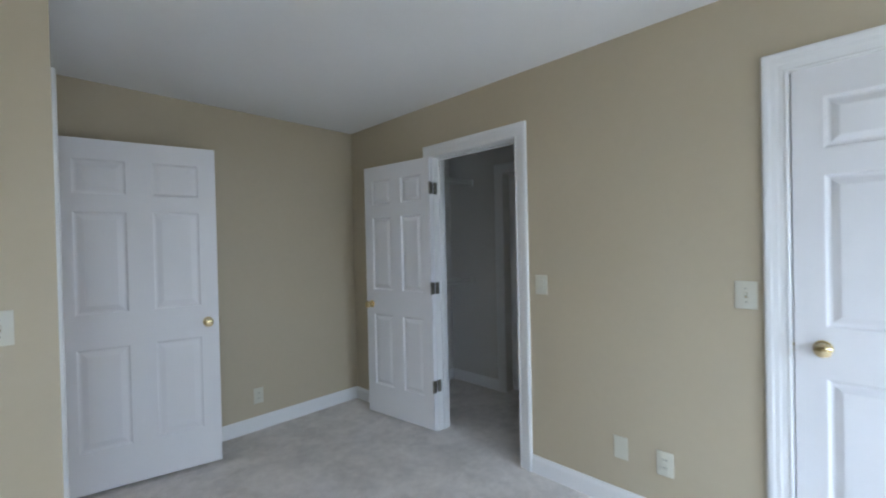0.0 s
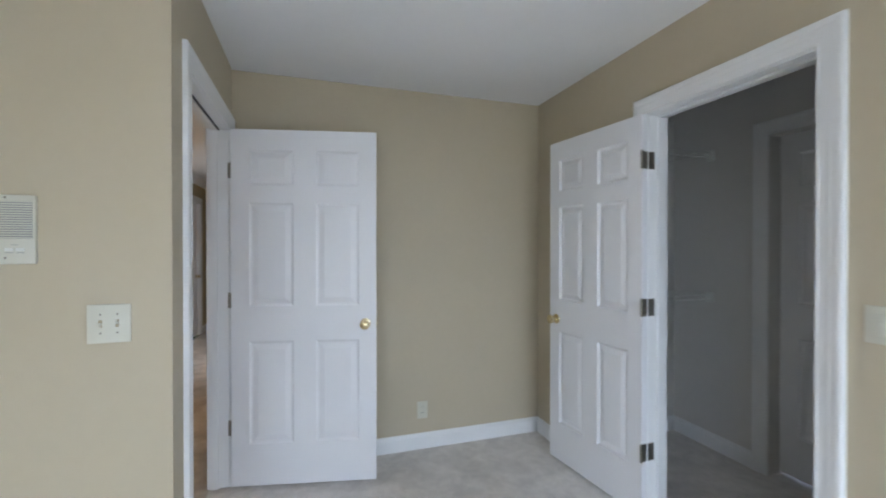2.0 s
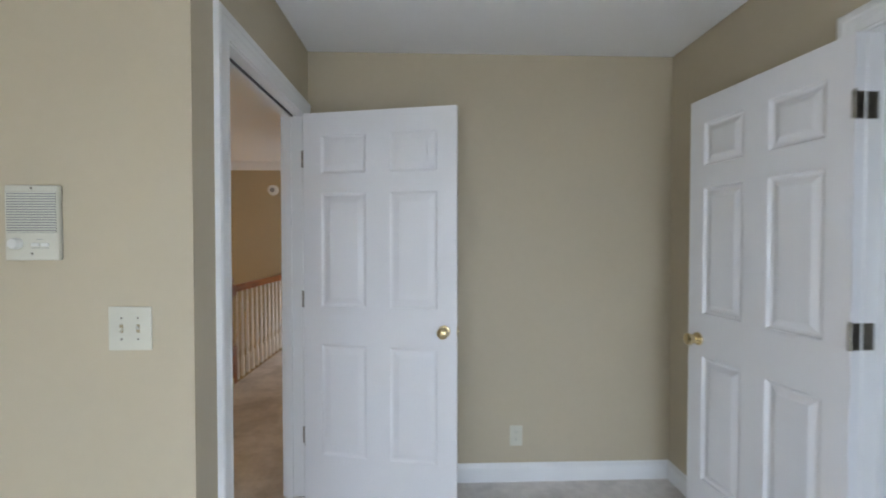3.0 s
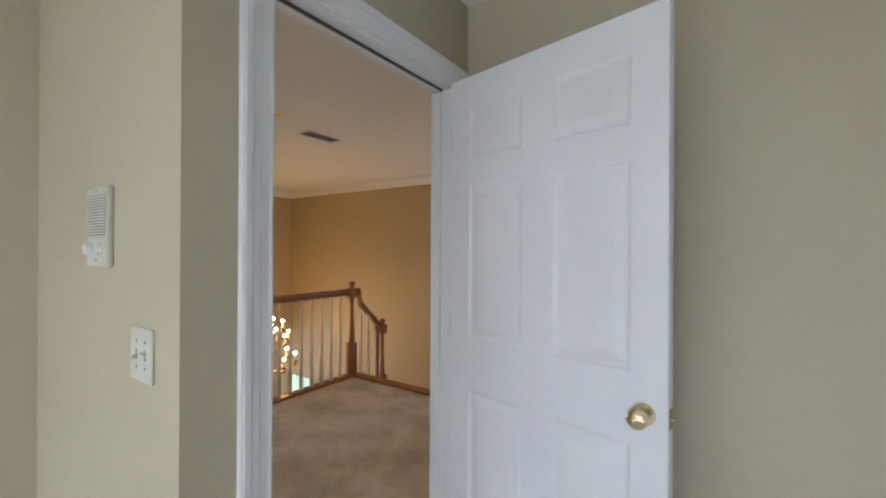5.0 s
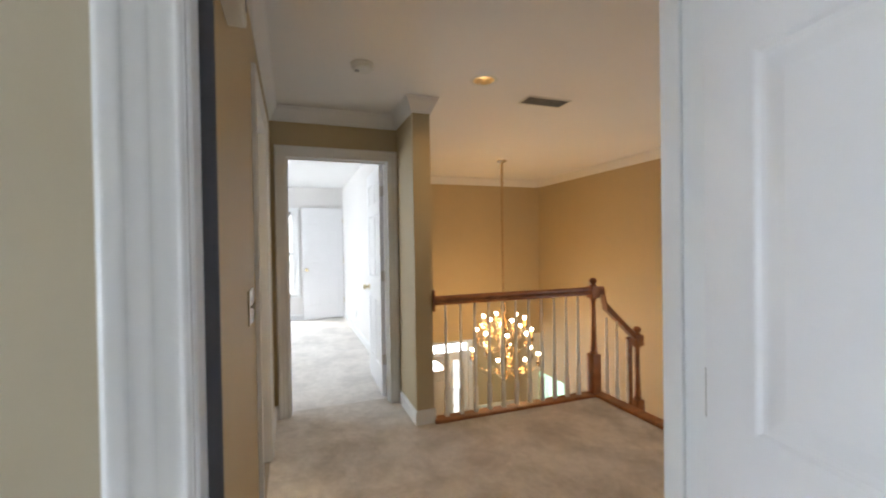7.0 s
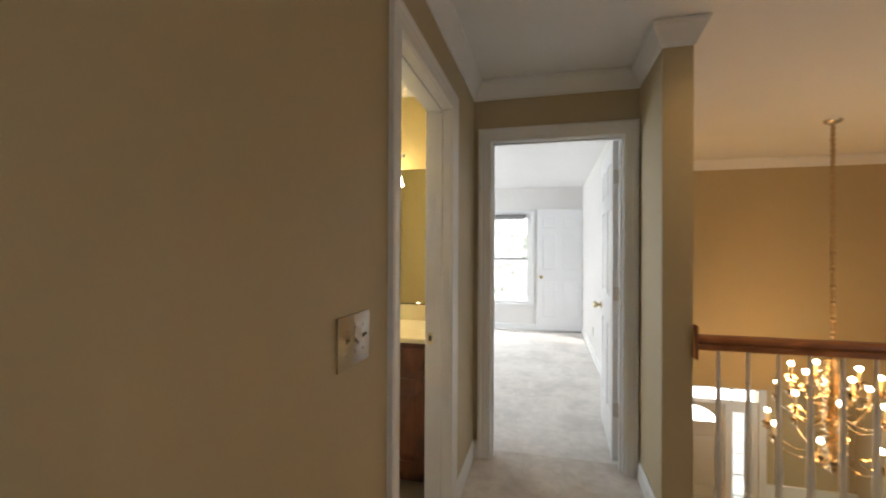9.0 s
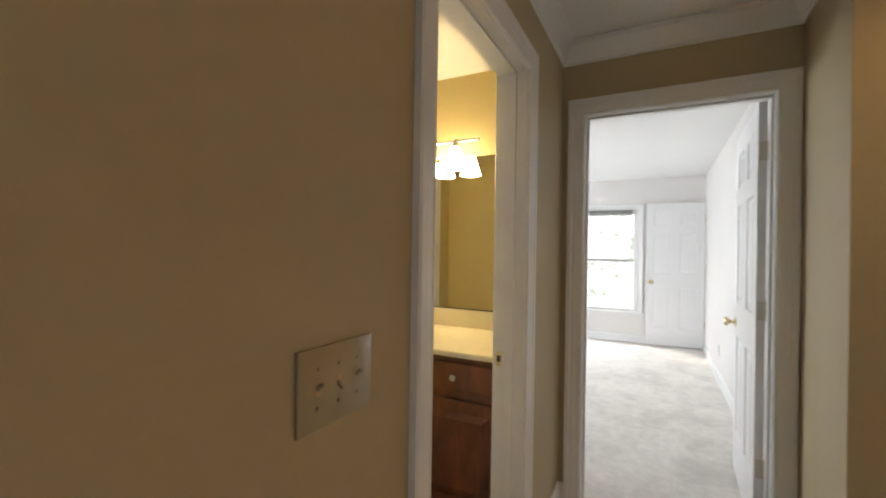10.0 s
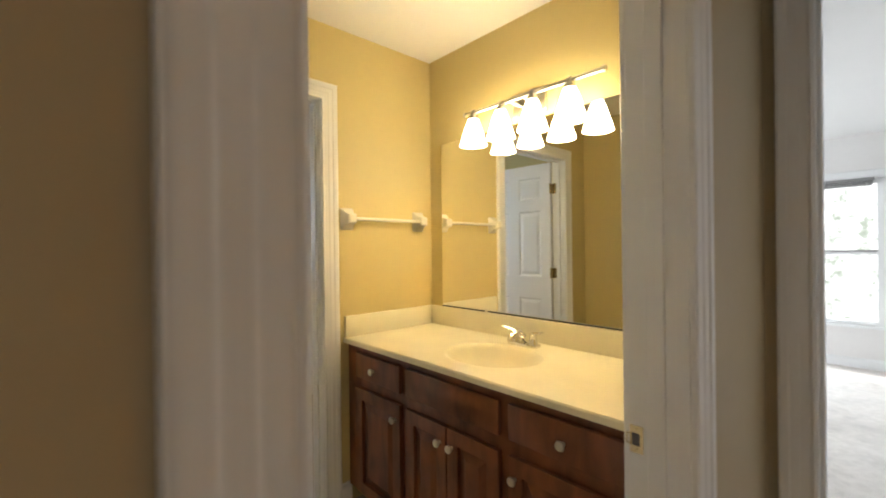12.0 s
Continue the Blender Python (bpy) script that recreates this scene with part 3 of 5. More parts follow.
slab("wall_far_bedroom_window", "x", -7.62, -7.52, -0.6, 3.16, 0, H, [(0.95, 2.295, 0.445, 1.975)], PALE_PAINT, PF + " with a tall window")
slab("wall_far_bedroom_left", "y", -0.72, -0.6, -7.62, BX - 0.06, 0, H, [(-6.5, -4.7, 0.5, 1.95)], PALE_PAINT, PF + " with a window")
bm = bmesh.new()
box(bm, BW - 0.08, BW, -1.3, HY - 0.08, 0, H)
structure("wall_mirror", bm, BATH_PAINT, "yellow painted bathroom wall behind the mirror", "wall")
slab("wall_bath_inner", "y", BI, HY - 0.08, BW, -1.17, 0, H, [hole(BA)], BATH_PAINT, "yellow painted bathroom wall by the door")
slab("wall_towel", "y", TY - 0.12, TY, BW, -1.17, 0, H, [hole(TW)], BATH_PAINT, "yellow painted bathroom wall with a towel bar")
slab("wall_bath_right", "x", -1.17, -1.11, -1.3, HY - 0.08, 0, H, [], BATH_PAINT, "yellow painted bathroom wall")
slab("wall_toilet_window", "y", -1.3, -1.2, BW, -1.17, 0, H, [(-2.5, -1.9, 1.2, 2.0)], PALE_PAINT, "pale toilet room wall with a window")

# doorways: linings and moulded frames
jamb("door_jamb_1", "x", -0.105, 0, *D1, TOP, -0.075, "white painted bedroom door lining")
casing("door_casing_1", "x", 0, 1, *D1, TOP, "white moulded casing of the landing door")
casing("door_casing_2", "x", -0.105, -1, *D1, TOP, "white moulded casing on the landing side")
jamb("door_jamb_2", "x", CW, CW + 0.124, *CL, TOP, CW + 0.07, "white closet door lining")
casing("door_casing_3", "x", CW, -1, *CL, TOP, "white moulded closet door casing")
jamb("door_jamb_3", "x", CW, CW + 0.12, *D3, TOP, CW + 0.075, "white lining of the closed door")
casing("door_casing_4", "x", CW, -1, *D3, TOP, "white moulded casing of the closed door")
jamb("door_jamb_4", "y", BI, HY, *BA, TOP, BI + 0.060, "white bathroom door lining")
casing("door_casing_5", "y", HY, 1, *BA, TOP, "white moulded bathroom door casing")
casing("door_casing_6", "y", BI, -1, *BA, TOP, "cream-lit bathroom side door casing")
jamb("door_jamb_5", "x", BX - 0.12, BX, *B2, TOP, BX - 0.055, "white far bedroom door lining")
casing("door_casing_7", "x", BX, 1, *B2, TOP, "white moulded far bedroom door casing")
jamb("door_jamb_6", "y", TY - 0.12, TY, *TW, TOP, TY - 0.06, "white lining of the inner bathroom doorway")
casing("door_casing_8", "y", TY, 1, *TW, TOP, "white moulded inner bathroom door casing")
casing("door_casing_9", "x", 3.07, -1, 1.31, 2.12, TOP, "grey-white casing round the closet's inner door")
jamb("door_jamb_7", "x", -1.3, -1.2, *HD, TOP, None, "white lining of the hall door")
casing("door_casing_10", "x", -1.2, 1, *HD, TOP, "white moulded casing of the hall door")

# dark weather seal in the bedroom door lining
for nm, b in (("near", (-0.052, -0.046, D1[0] - 0.001, D1[0] + 0.017, 0.01, TOP - 0.01)), ("head", (-0.053, -0.047, D1[0] + 0.004, D1[1] - 0.012, TOP - 0.009, TOP + 0.001))):
    bm = bmesh.new()
    box(bm, *b)
    structure("door_seal", bm, GASKET, "dark rubber seal along the door stop", "seal")

# skirting and crown
g = 0.088
WB = "white painted baseboard"
moulding("baseboard", [(CW, CL[1] + g), (CW, FAR), (0.0, FAR)], BASE, TRIM, WB)
moulding("baseboard", [(CW, D3[1] + g), (CW, CL[0] - g)], BASE, TRIM, WB)
moulding("baseboard", [(CW, -2.6), (CW, D3[0] - g)], BASE, TRIM, WB)
moulding("baseboard", [(0, D1[0] - g), (0, IC), (LW, IC), (LW, -2.6), (CW, -2.6)], BASE, TRIM, WB)
moulding("baseboard", [(BA[1] + g, HY), (-0.105, HY)], BASE, TRIM, WB)
moulding("baseboard", [(BX, B2[0] - g), (BX, HY), (BA[0] - g, HY)], BASE, TRIM, WB)
moulding("baseboard", [(EDGE, 3.262), (EDGE, 3.115), (BX + 0.02, 3.115)], BASE, TRIM, WB)
moulding("baseboard", [(-0.105, D1[1] + g), (-0.105, SD[0] - g)], BASE, TRIM, WB)
moulding("baseboard", [(-0.105, SD[1] + g), (-0.105, 8.2), (-1.2, 8.2), (-1.2, HD[1] + g)], BASE, TRIM, WB)
moulding("baseboard", [(-1.2, HD[0] - g), (-1.2, FY + 0.01)], BASE, TRIM, WB)
moulding("baseboard", [(BX - 0.12, 3.16), (-7.52, 3.16), (-7.52, -0.6)], BASE, TRIM, WB)
moulding("baseboard", [(3.07, 2.80), (CW + 0.124, 2.80)], BASE, TRIM, WB)
moulding("baseboard", [(3.07, 2.12 + g), (3.07, 2.80)], BASE, TRIM, WB)
moulding("baseboard", [(-2.47, TY), (-2.395, TY)], BASE, TRIM, WB)
moulding("crown", [(-0.105, HY), (BX, HY), (BX, 3.115), (EDGE, 3.115), (EDGE, 3.25), (FX, 3.25), (FX, FY), (-1.2, FY), (-1.2, 8.2), (-0.105, 8.2)][::-1],
         CROWN, TRIM, "white crown moulding at the landing ceiling", closed=True)


# ---- windows ----
def window(name, axis, plane, inward, lo, hi, z0, z1, label, double=True):
    """A sash window in a wall hole: frame, meeting rail, panes and sill; inward is the sign towards the room."""
    root = empty(name, (0, 0, 0), label, "window", kind="structure")

    def put(bm, a0, a1, s0, s1, b, t):
        a0, a1 = sorted((plane - inward * a0, plane - inward * a1))
        box(bm, a0, a1, s0, s1, b, t) if axis == "x" else box(bm, s0, s1, a0, a1, b, t)

    fr = 0.045
    bm = bmesh.new()
    put(bm, 0.02, 0.10, lo, lo + fr, z0, z1)
    put(bm, 0.02, 0.10, hi - fr, hi, z0, z1)
    put(bm, 0.02, 0.10, lo + fr, hi - fr, z1 - fr, z1)
    put(bm, 0.02, 0.10, lo + fr, hi - fr, z0, z0 + fr)
    part("window_frame", bm, TRIM, root)
    mid = (z0 + z1) / 2
    if double:
        bm = bmesh.new()
        put(bm, 0.03, 0.085, lo + fr, hi - fr, mid - 0.022, mid + 0.022)
        rail = part("meeting_rail", bm, TRIM, root)
        # grey strip in place of the shadow line where the sashes overlap
        bm = bmesh.new()
        put(bm, 0.022, 0.029, lo + fr, hi - fr, mid + 0.004, mid + 0.024)
        part("sash_shadow_line", bm, SLAT, rail, "grey strip drawn as the shadow between the sashes")
    for b, t in (((z0 + fr, mid - 0.022), (mid + 0.022, z1 - fr)) if double else ((z0 + fr, z1 - fr),)):
        bm = bmesh.new()
        put(bm, 0.055, 0.059, lo + fr, hi - fr, b, t)
        pane = part("pane", bm, GLASS, root)
        pane.visible_shadow = False
    bm = bmesh.new()
    put(bm, -0.035, 0.02, lo - 0.10, hi + 0.10, z0 - 0.025, z0)
    part("window_sill", bm, TRIM, root)
    casing("window_casing", axis, plane, inward, lo, hi, z1, "white moulded window casing", bottom=z0, four=False)
    return root


window("window_1", "x", -7.52, 1, 0.95, 2.295, 0.445, 1.975, "tall white sash window, blown out by daylight")
window("window_2", "y", -0.6, 1, -6.5, -4.7, 0.5, 1.95, "white sash window of the far bedroom")
window("window_3", "y", -2.6, 1, 0.35, 1.95, 0.6, 2.05, "white sash bedroom window")
window("window_4", "x", LW, 1, -2.40, -1.42, 0.6, 2.05, "white sash bedroom window")
window("window_5", "y", -1.2, 1, -2.5, -1.9, 1.2, 2.0, "small white toilet room window")
root = empty("window_blind", (-7.49, 1.622, 1.955), "grey slatted blind drawn up at the window head", "blind")
part("head_rail", soft_box(-0.018, 0.02, -0.61, 0.61, -0.008, 0.025, 0.003, 1), SLAT, root)
for k in range(7):
    part("slat", soft_box(-0.012, 0.014, -0.6, 0.6, -0.016 - k * 0.007, -0.012 - k * 0.007, 0.001, 1), SLAT, root)


# ---- daylit trees outside the far bedroom ----
def foliage_backdrop():
    """Bright sky broken by leaves, beyond the window."""
    m = bpy.data.materials.new("bright_foliage")
    m.use_nodes = True
    nt = m.node_tree
    b = nt.nodes["Principled BSDF"]
    geo = nt.nodes.new("ShaderNodeNewGeometry")
    n = nt.nodes.new("ShaderNodeTexNoise")
    n.inputs["Scale"].default_value = 4.5
    n.inputs["Detail"].default_value = 9
    n.inputs["Roughness"].default_value = 0.72
    r = nt.nodes.new("ShaderNodeValToRGB")
    e = r.color_ramp.elements
    e[0].position, e[1].position = 0.39, 0.52
    e[0].color, e[1].color = (0.36, 0.42, 0.36, 1), (0.95, 0.98, 1.0, 1)
    nt.links.new(geo.outputs["Position"], n.inputs["Vector"])
    nt.links.new(n.outputs[0], r.inputs[0])
    b.inputs["Base Color"].default_value = (0, 0, 0, 1)
    nt.links.new(r.outputs[0], b.inputs["Emission Color"])
    b.inputs["Emission Strength"].default_value = 2.1
    bm = bmesh.new()
    box(bm, -13.1, -13.0, -6, 9, -3, 7)
    structure("backdrop", bm, m, "bright sky and tree foliage outside", "backdrop")


foliage_backdrop()

# ---- doors ----
door("door_1", (0.016, 2.948), -12.1, 0.812, "white six-panel bedroom door standing open, brass knob", knuckle=1, knob_z=0.915, relief=0.6, plates=(-0.006, 0.013, D1[1] - 0.004, D1[1] + 0.001))
door("door_2", (CW - 0.010, CL[1] - 0.0), 97.0, 0.705, "white six-panel closet door folded back against the wall", knuckle=1, plates=(CW, CW + 0.036, CL[1] - 0.0015, CL[1] + 0.001), relief=1.1)
door("door_3", (CW + 0.037, D3[0] + 0.003), 90, 0.773, "closed white six-panel door with brass knob", hinges=False, knob_z=0.942, backset=0.084, relief=1.1)
door("door_4", (BA[1] - 0.004, BI - 0.005), -77, 0.755, "white bathroom door swung open inward", knuckle=1)
door("door_5", (BX - 0.125, B2[1] - 0.006), 178.2, 0.772, "white six-panel far bedroom door standing open", knuckle=-1, hinge_mat=NICKEL, plates=(BX - 0.12, BX - 0.084, B2[1] - 0.0015, B2[1] + 0.001))
door("door_6", (TW[1] - 0.024, TY - 0.128), -94, 0.772, "white six-panel inner bathroom door standing open", knuckle=-1, hinge_mat=BRASS, plates=(TW[1] - 0.0015, TW[1] + 0.001, TY - 0.12, TY - 0.084))
door("door_7", (-7.485, 3.150), -83.2, 0.732, "white six-panel closet door open in the far bedroom", knuckle=1, hinge_mat=BRASS, relief=0.4)
door("door_8", (3.195, 1.314), 90, 0.802, "closed white six-panel door inside the closet", knob=False, hinges=False)
door("door_9", (-1.235, 6.954), 90, 0.752, "closed white six-panel door off the landing hall", hinges=False)


def strike_plate(at, m, lip=0.0):
    root = empty("strike_plate", at @ m, "brass strike plate on the door lining", "strike plate")
    bm = soft_box(-0.0008, 0.0012, -0.014, 0.014, -0.029, 0.029, 0.0005, 1)
    part("plate", bm, BRASS, root)
    bm = bmesh.new()
    box(bm, 0.0006, 0.0016, -0.009, 0.007, -0.013, 0.013)
    part("slot", bm, GASKET, root)
    bm = bmesh.new()
    tube(bm, [(0.001, -0.010, -0.011), (0.003, -0.017, -0.011), (-0.002, -0.021, -0.009), (-0.002, -0.021, 0.009), (0.003, -0.017, 0.011), (0.001, -0.010, 0.011)], 0.0015, 6)
    if lip:
        box(bm, -0.003, 0.0005, -lip, -0.018, -0.016, 0.016)
    part("lip", bm, BRASS, root)
    for z in (-0.021, 0.021):
        bm = bmesh.new()
        lathe(bm, [(0.0035, 0), (0.0033, 0.0012), (0.0012, 0.0016)], (0.001, 0, z), "X", 10)
        part("screw", bm, BRASS, root)
    return root


strike_plate(pose(BA[0], BI + 0.017, 0.90), pose(0, 0, 0))
strike_plate(pose(-0.022, D1[0], 0.905), pose(0, 0, 0, 0, 0, 90), 0.036)


# ---- switches, outlets, wall plates ----
def wall_plate(name, at, facing, w, h, mat, label, category, toggles=0, sockets=0, dimmer=False):
    """A plate that faces +y of its own space turned by facing degrees."""
    root = empty(name, pose(*at, 0, 0, facing), label, category)
    bm = soft_box(-w / 2, w / 2, 0, 0.006, -h / 2, h / 2, 0.0025, 2)
    part("plate", bm, mat, root)
    n = max(toggles, 1)
    for k in range(toggles):
        x = (k - (n - 1) / 2) * 0.046
        bm = bmesh.new()
        box(bm, x - 0.005, x + 0.005, 0.0058, 0.0064, -0.012, 0.012)
        part("toggle_slot", bm, SLEEVE if mat == TAN_PLASTIC else TAN_PLASTIC, root)
        up = 1 if k % 2 == 0 else -1
        bm = bmesh.new()
        tube(bm, [(x, 0.004, 0), (x, 0.016, up * 0.009)], [0.0045, 0.0032], 8)
        part("toggle", bm, mat, root)
        for z in (-0.03, 0.03):
            bm = bmesh.new()
            lathe(bm, [(0.0032, 0), (0.003, 0.001), (0.001, 0.0014)], (x, 0.006, z), "Y", 10)
            part("screw", bm, HINGE, root)
    for k in range(sockets):
        z = 0.020 if k else -0.020
        bm = soft_box(-0.016, 0.016, 0.005, 0.0085, z - 0.014, z + 0.014, 0.002, 1)
        sock = part("socket", bm, mat, root)
        for dx in (-0.006, 0.006):
            bm = bmesh.new()
            box(bm, dx - 0.001, dx + 0.001, 0.0083, 0.009, z - 0.002, z + 0.006)
            part("slot", bm, DARK, sock)
    if dimmer:
        bm = soft_box(-0.017, 0.017, 0.005, 0.011, -0.033, 0.033, 0.002, 2)
        part("paddle", bm, mat, root)
        bm = soft_box(-0.006, 0.006, 0.010, 0.015, -0.004, 0.010, 0.001, 1)
        part("slider", bm, mat, root)
    return root


wall_plate("light_switch", (-0.176, IC, 1.136), 180, 0.119, 0.124, IVORY, "ivory double toggle light switch plate", "switch", toggles=2)
wall_plate("light_switch", (CW, 1.127, 1.147), 90, 0.078, 0.114, IVORY, "ivory single light switch beside the closet", "switch", dimmer=True)
wall_plate("light_switch", (CW, 0.133, 1.152), 90, 0.080, 0.118, IVORY, "ivory toggle switch beside the closed door", "switch", toggles=1)
wall_plate("light_switch", (-1.1825, HY, 1.121), 0, 0.173, 0.127, TAN_PLASTIC, "tan triple toggle switch plate in the hall", "switch", toggles=3)
wall_plate("cable_plate", (CW, 0.676, 0.320), 90, 0.072, 0.116, IVORY, "blank ivory wall plate low on the wall", "wall plate")
wall_plate("outlet", (CW, 0.464, 0.308), 90, 0.075, 0.118, IVORY, "ivory double socket outlet low on the wall", "outlet", sockets=2)
wall_plate("outlet", (1.175, FAR, 0.263), 180, 0.072, 0.116, IVORY, "ivory double socket outlet on the far wall", "outlet", sockets=2)
wall_plate("outlet", (-5.9, 3.16, 0.32), 180, 0.072, 0.116, WHITE_PLASTIC, "white double socket in the far bedroom", "outlet", sockets=2)


def intercom():
    root = empty("intercom", pose(-0.431, IC, 1.4355, 0, 0, 180), "ivory wall intercom with louvred speaker and knob", "intercom")
    w, h, d = 0.145, 0.209, 0.016
    part("case", soft_box(-w / 2, w / 2, 0, d, -h / 2, h / 2, 0.004, 2), IVORY, root)
    bm = bmesh.new()
    box(bm, -w / 2 + 0.006, w / 2 - 0.006, d - 0.0005, d + 0.0008, -0.028, 0.086)
    part("grille_back", bm, SLAT, root)
    for k in range(16):
        z = -0.025 + k * 0.0073
        part("louvre", soft_box(-w / 2 + 0.004, w / 2 - 0.004, d - 0.001, d + 0.0035, z - 0.0022, z + 0.0022, 0.001, 1), IVORY, root)
    bm = bmesh.new()
    lathe(bm, [(0, 0), (0.0165, 0), (0.0155, 0.012), (0.0135, 0.015), (0, 0.0155)], (0.040, d, -0.058), "Y", 20)
    part("volume_knob", bm, WHITE_PLASTIC, root)
    for x in (-0.010, -0.036):
        part("button", soft_box(x - 0.011, x + 0.011, d - 0.001, d + 0.003, -0.066, -0.056, 0.0015, 1), WHITE_PLASTIC, root)
        bm = bmesh.new()
        box(bm, x - 0.010, x + 0.010, d, d + 0.0006, -0.071, -0.0695)
        part("marking", bm, SLAT, root)
    bm = bmesh.new()
    box(bm, -0.030, -0.014, d, d + 0.0006, -0.047, -0.0455)
    part("marking", bm, SLAT, root)
    for z in (-0.086, 0.096):
        bm = bmesh.new()
        lathe(bm, [(0.0035, 0), (0.003, 0.001), (0, 0.0014)], (0, d, z), "Y", 10)
        part("screw", bm, HINGE, root)


intercom()


def wire_shelf(z):
    root = empty("wire_shelf", (0, 0, z), "white wire closet shelf on wall brackets", "shelf", group="closet shelves")
    for x in (2.62, 2.78, 2.94, 3.05):
        bm = bmesh.new()
        tube(bm, [(x, 2.795, 0), (x, 2.50, 0)] if x < 3 else [(3.05, 2.795, 0), (3.05, 2.50, 0)], 0.004, 6)
        part("cross_wire", bm, WHITE_PLASTIC, root)
    for y in (2.50, 2.54, 2.61, 2.68, 2.75, 2.82):
        bm = bmesh.new()
        tube(bm, [(2.22, y, 0.004), (3.062, y, 0.004)], 0.0035, 6)
        part("wire", bm, WHITE_PLASTIC, root)
    bm = bmesh.new()
    tube(bm, [(2.22, 2.495, -0.025), (3.06, 2.495, -0.025)], 0.005, 8)
    part("front_lip", bm, WHITE_PLASTIC, root)
    bm = soft_box(3.045, 3.072, 2.475, 2.525, -0.05, 0.02, 0.006, 2)
    part("end_bracket", bm, WHITE_PLASTIC, root)


wire_shelf(1.05)
wire_shelf(2.02)

# ---- landing ceiling and walls ----
root = empty("smoke_detector", (-1.98, 2.68, H), "white round smoke detector on the landing ceiling", "smoke detector")
bm = bmesh.new()
lathe(bm, [(0, 0), (0.07, 0), (0.07, -0.012), (0.066, -0.018), (0.06, -0.02), (0.058, -0.034), (0.05, -0.042), (0.0, -0.044)], seg=28)
part("body", bm, WHITE_PLASTIC, root)
bm = soft_box(-0.014, 0.014, -0.045, -0.02, -0.046, -0.041, 0.001, 1)
part("vent_slot", bm, SLAT, root)

root = empty("recessed_light", (-1.985, 3.49, H), "recessed ceiling downlight with gold reflector", "ceiling light")
bm = bmesh.new()
lathe(bm, [(0.070, -0.001), (0.092, -0.001), (0.094, -0.004), (0.090, -0.006), (0.074, -0.005), (0.070, -0.001)], seg=32, caps=False)
part("trim_ring", bm, WHITE_PLASTIC, root)
bm = bmesh.new()
lathe(bm, [(0, 0.098), (0.058, 0.098), (0.073, 0.002), (0.070, -0.002), (0.066, 0.004), (0.062, 0.03), (0.052, 0.085), (0, 0.09)], seg=32)
part("reflector", bm, REFLECTOR, root, "gold reflector cone")
bm = bmesh.new()
lathe(bm, [(0.015, 0.09), (0.02, 0.075), (0.036, 0.055), (0.034, 0.048), (0.018, 0.042), (0, 0.041)], seg=20)
part("bulb", bm, CAN_BULB, root, "lit reflector bulb")

root = empty("ceiling_vent", (-2.225, 4.125, H), "dark slotted ceiling air vent with a white rim", "vent")
bm = bmesh.new()
box(bm, -0.085, 0.085, -0.19, -0.178, -0.006, 0)
box(bm, -0.085, 0.085, 0.178, 0.19, -0.006, 0)
box(bm, -0.085, -0.072, -0.178, 0.178, -0.006, 0)
box(bm, 0.072, 0.085, -0.178, 0.178, -0.006, 0)
part("frame", bm, WHITE_PLASTIC, root)
bm = bmesh.new()
box(bm, -0.072, 0.072, -0.178, 0.178, -0.0015, -0.0005)
part("backing", bm, DARK, root)
for k in range(9):
    bm = bmesh.new()
    x = -0.06 + k * 0.015
    box(bm, x, x + 0.003, -0.178, 0.178, -0.005, -0.001)
    part("slat", bm, SLAT, root)

root = empty("door_chime", pose(-0.62, HY, 2.05), "beige door chime box high on the landing wall", "door chime")
part("cover", soft_box(-0.09, 0.09, 0, 0.05, -0.11, 0.11, 0.008, 2), IVORY, root)
part("tone_slot", soft_box(-0.06, -0.045, 0.048, 0.052, -0.08, 0.08, 0.001, 1), SLAT, root)

root = empty("wall_alarm", pose(-1.40, FY, 2.06), "round white alarm sounder on the stairwell wall", "alarm")
bm = bmesh.new()
lathe(bm, [(0, 0), (0.07, 0), (0.068, 0.025), (0.05, 0.035), (0, 0.037)], (0, 0, 0), "-Y", 24)
part("body", bm, WHITE_PLASTIC, root)
bm = bmesh.new()
lathe(bm, [(0.03, 0.034), (0.032, 0.042), (0.02, 0.046), (0, 0.046)], (0, 0, 0), "-Y", 20)
part("sounder", bm, SLAT, root)

# ---- stairs and railing ----
NEWEL = [(0.030, 0.36), (0.034, 0.375), (0.026, 0.39), (0.031, 0.41), (0.027, 0.44), (0.021, 0.62), (0.020, 0.80), (0.024, 0.83), (0.032, 0.845), (0.026, 0.86)]


def newel(at, label, low=0.0, height=1.03):
    """A turned post: square foot, turned shaft, square head block and a ball finial."""
    root = empty("newel_post", at, label, "newel post", group="stair newels")
    part("foot", soft_box(-0.043, 0.043, -0.043, 0.043, low, 0.36, 0.004, 2), OAK, root)
    bm = bmesh.new()
    lathe(bm, NEWEL, seg=20)
    part("shaft", bm, OAK, root)
    part("head_block", soft_box(-0.042, 0.042, -0.042, 0.042, 0.855, 0.955, 0.004, 2), OAK, root)
    bm = bmesh.new()
    lathe(bm, [(0.03, 0.953), (0.034, 0.962), (0.022, 0.970), (0.018, 0.978), (0.030, 0.990), (0.034, 1.004), (0.028, 1.020), (0.014, 1.030), (0, 1.032)], seg=20)
    part("finial", bm, OAK, root)
    return root


RAIL = [(-0.030, 0.0), (0.030, 0.0), (0.030, 0.018), (0.024, 0.026), (0.033, 0.040), (0.031, 0.055), (0.018, 0.066), (-0.018, 0.066), (-0.031, 0.055), (-0.033, 0.040), (-0.024, 0.026), (-0.030, 0.018)]


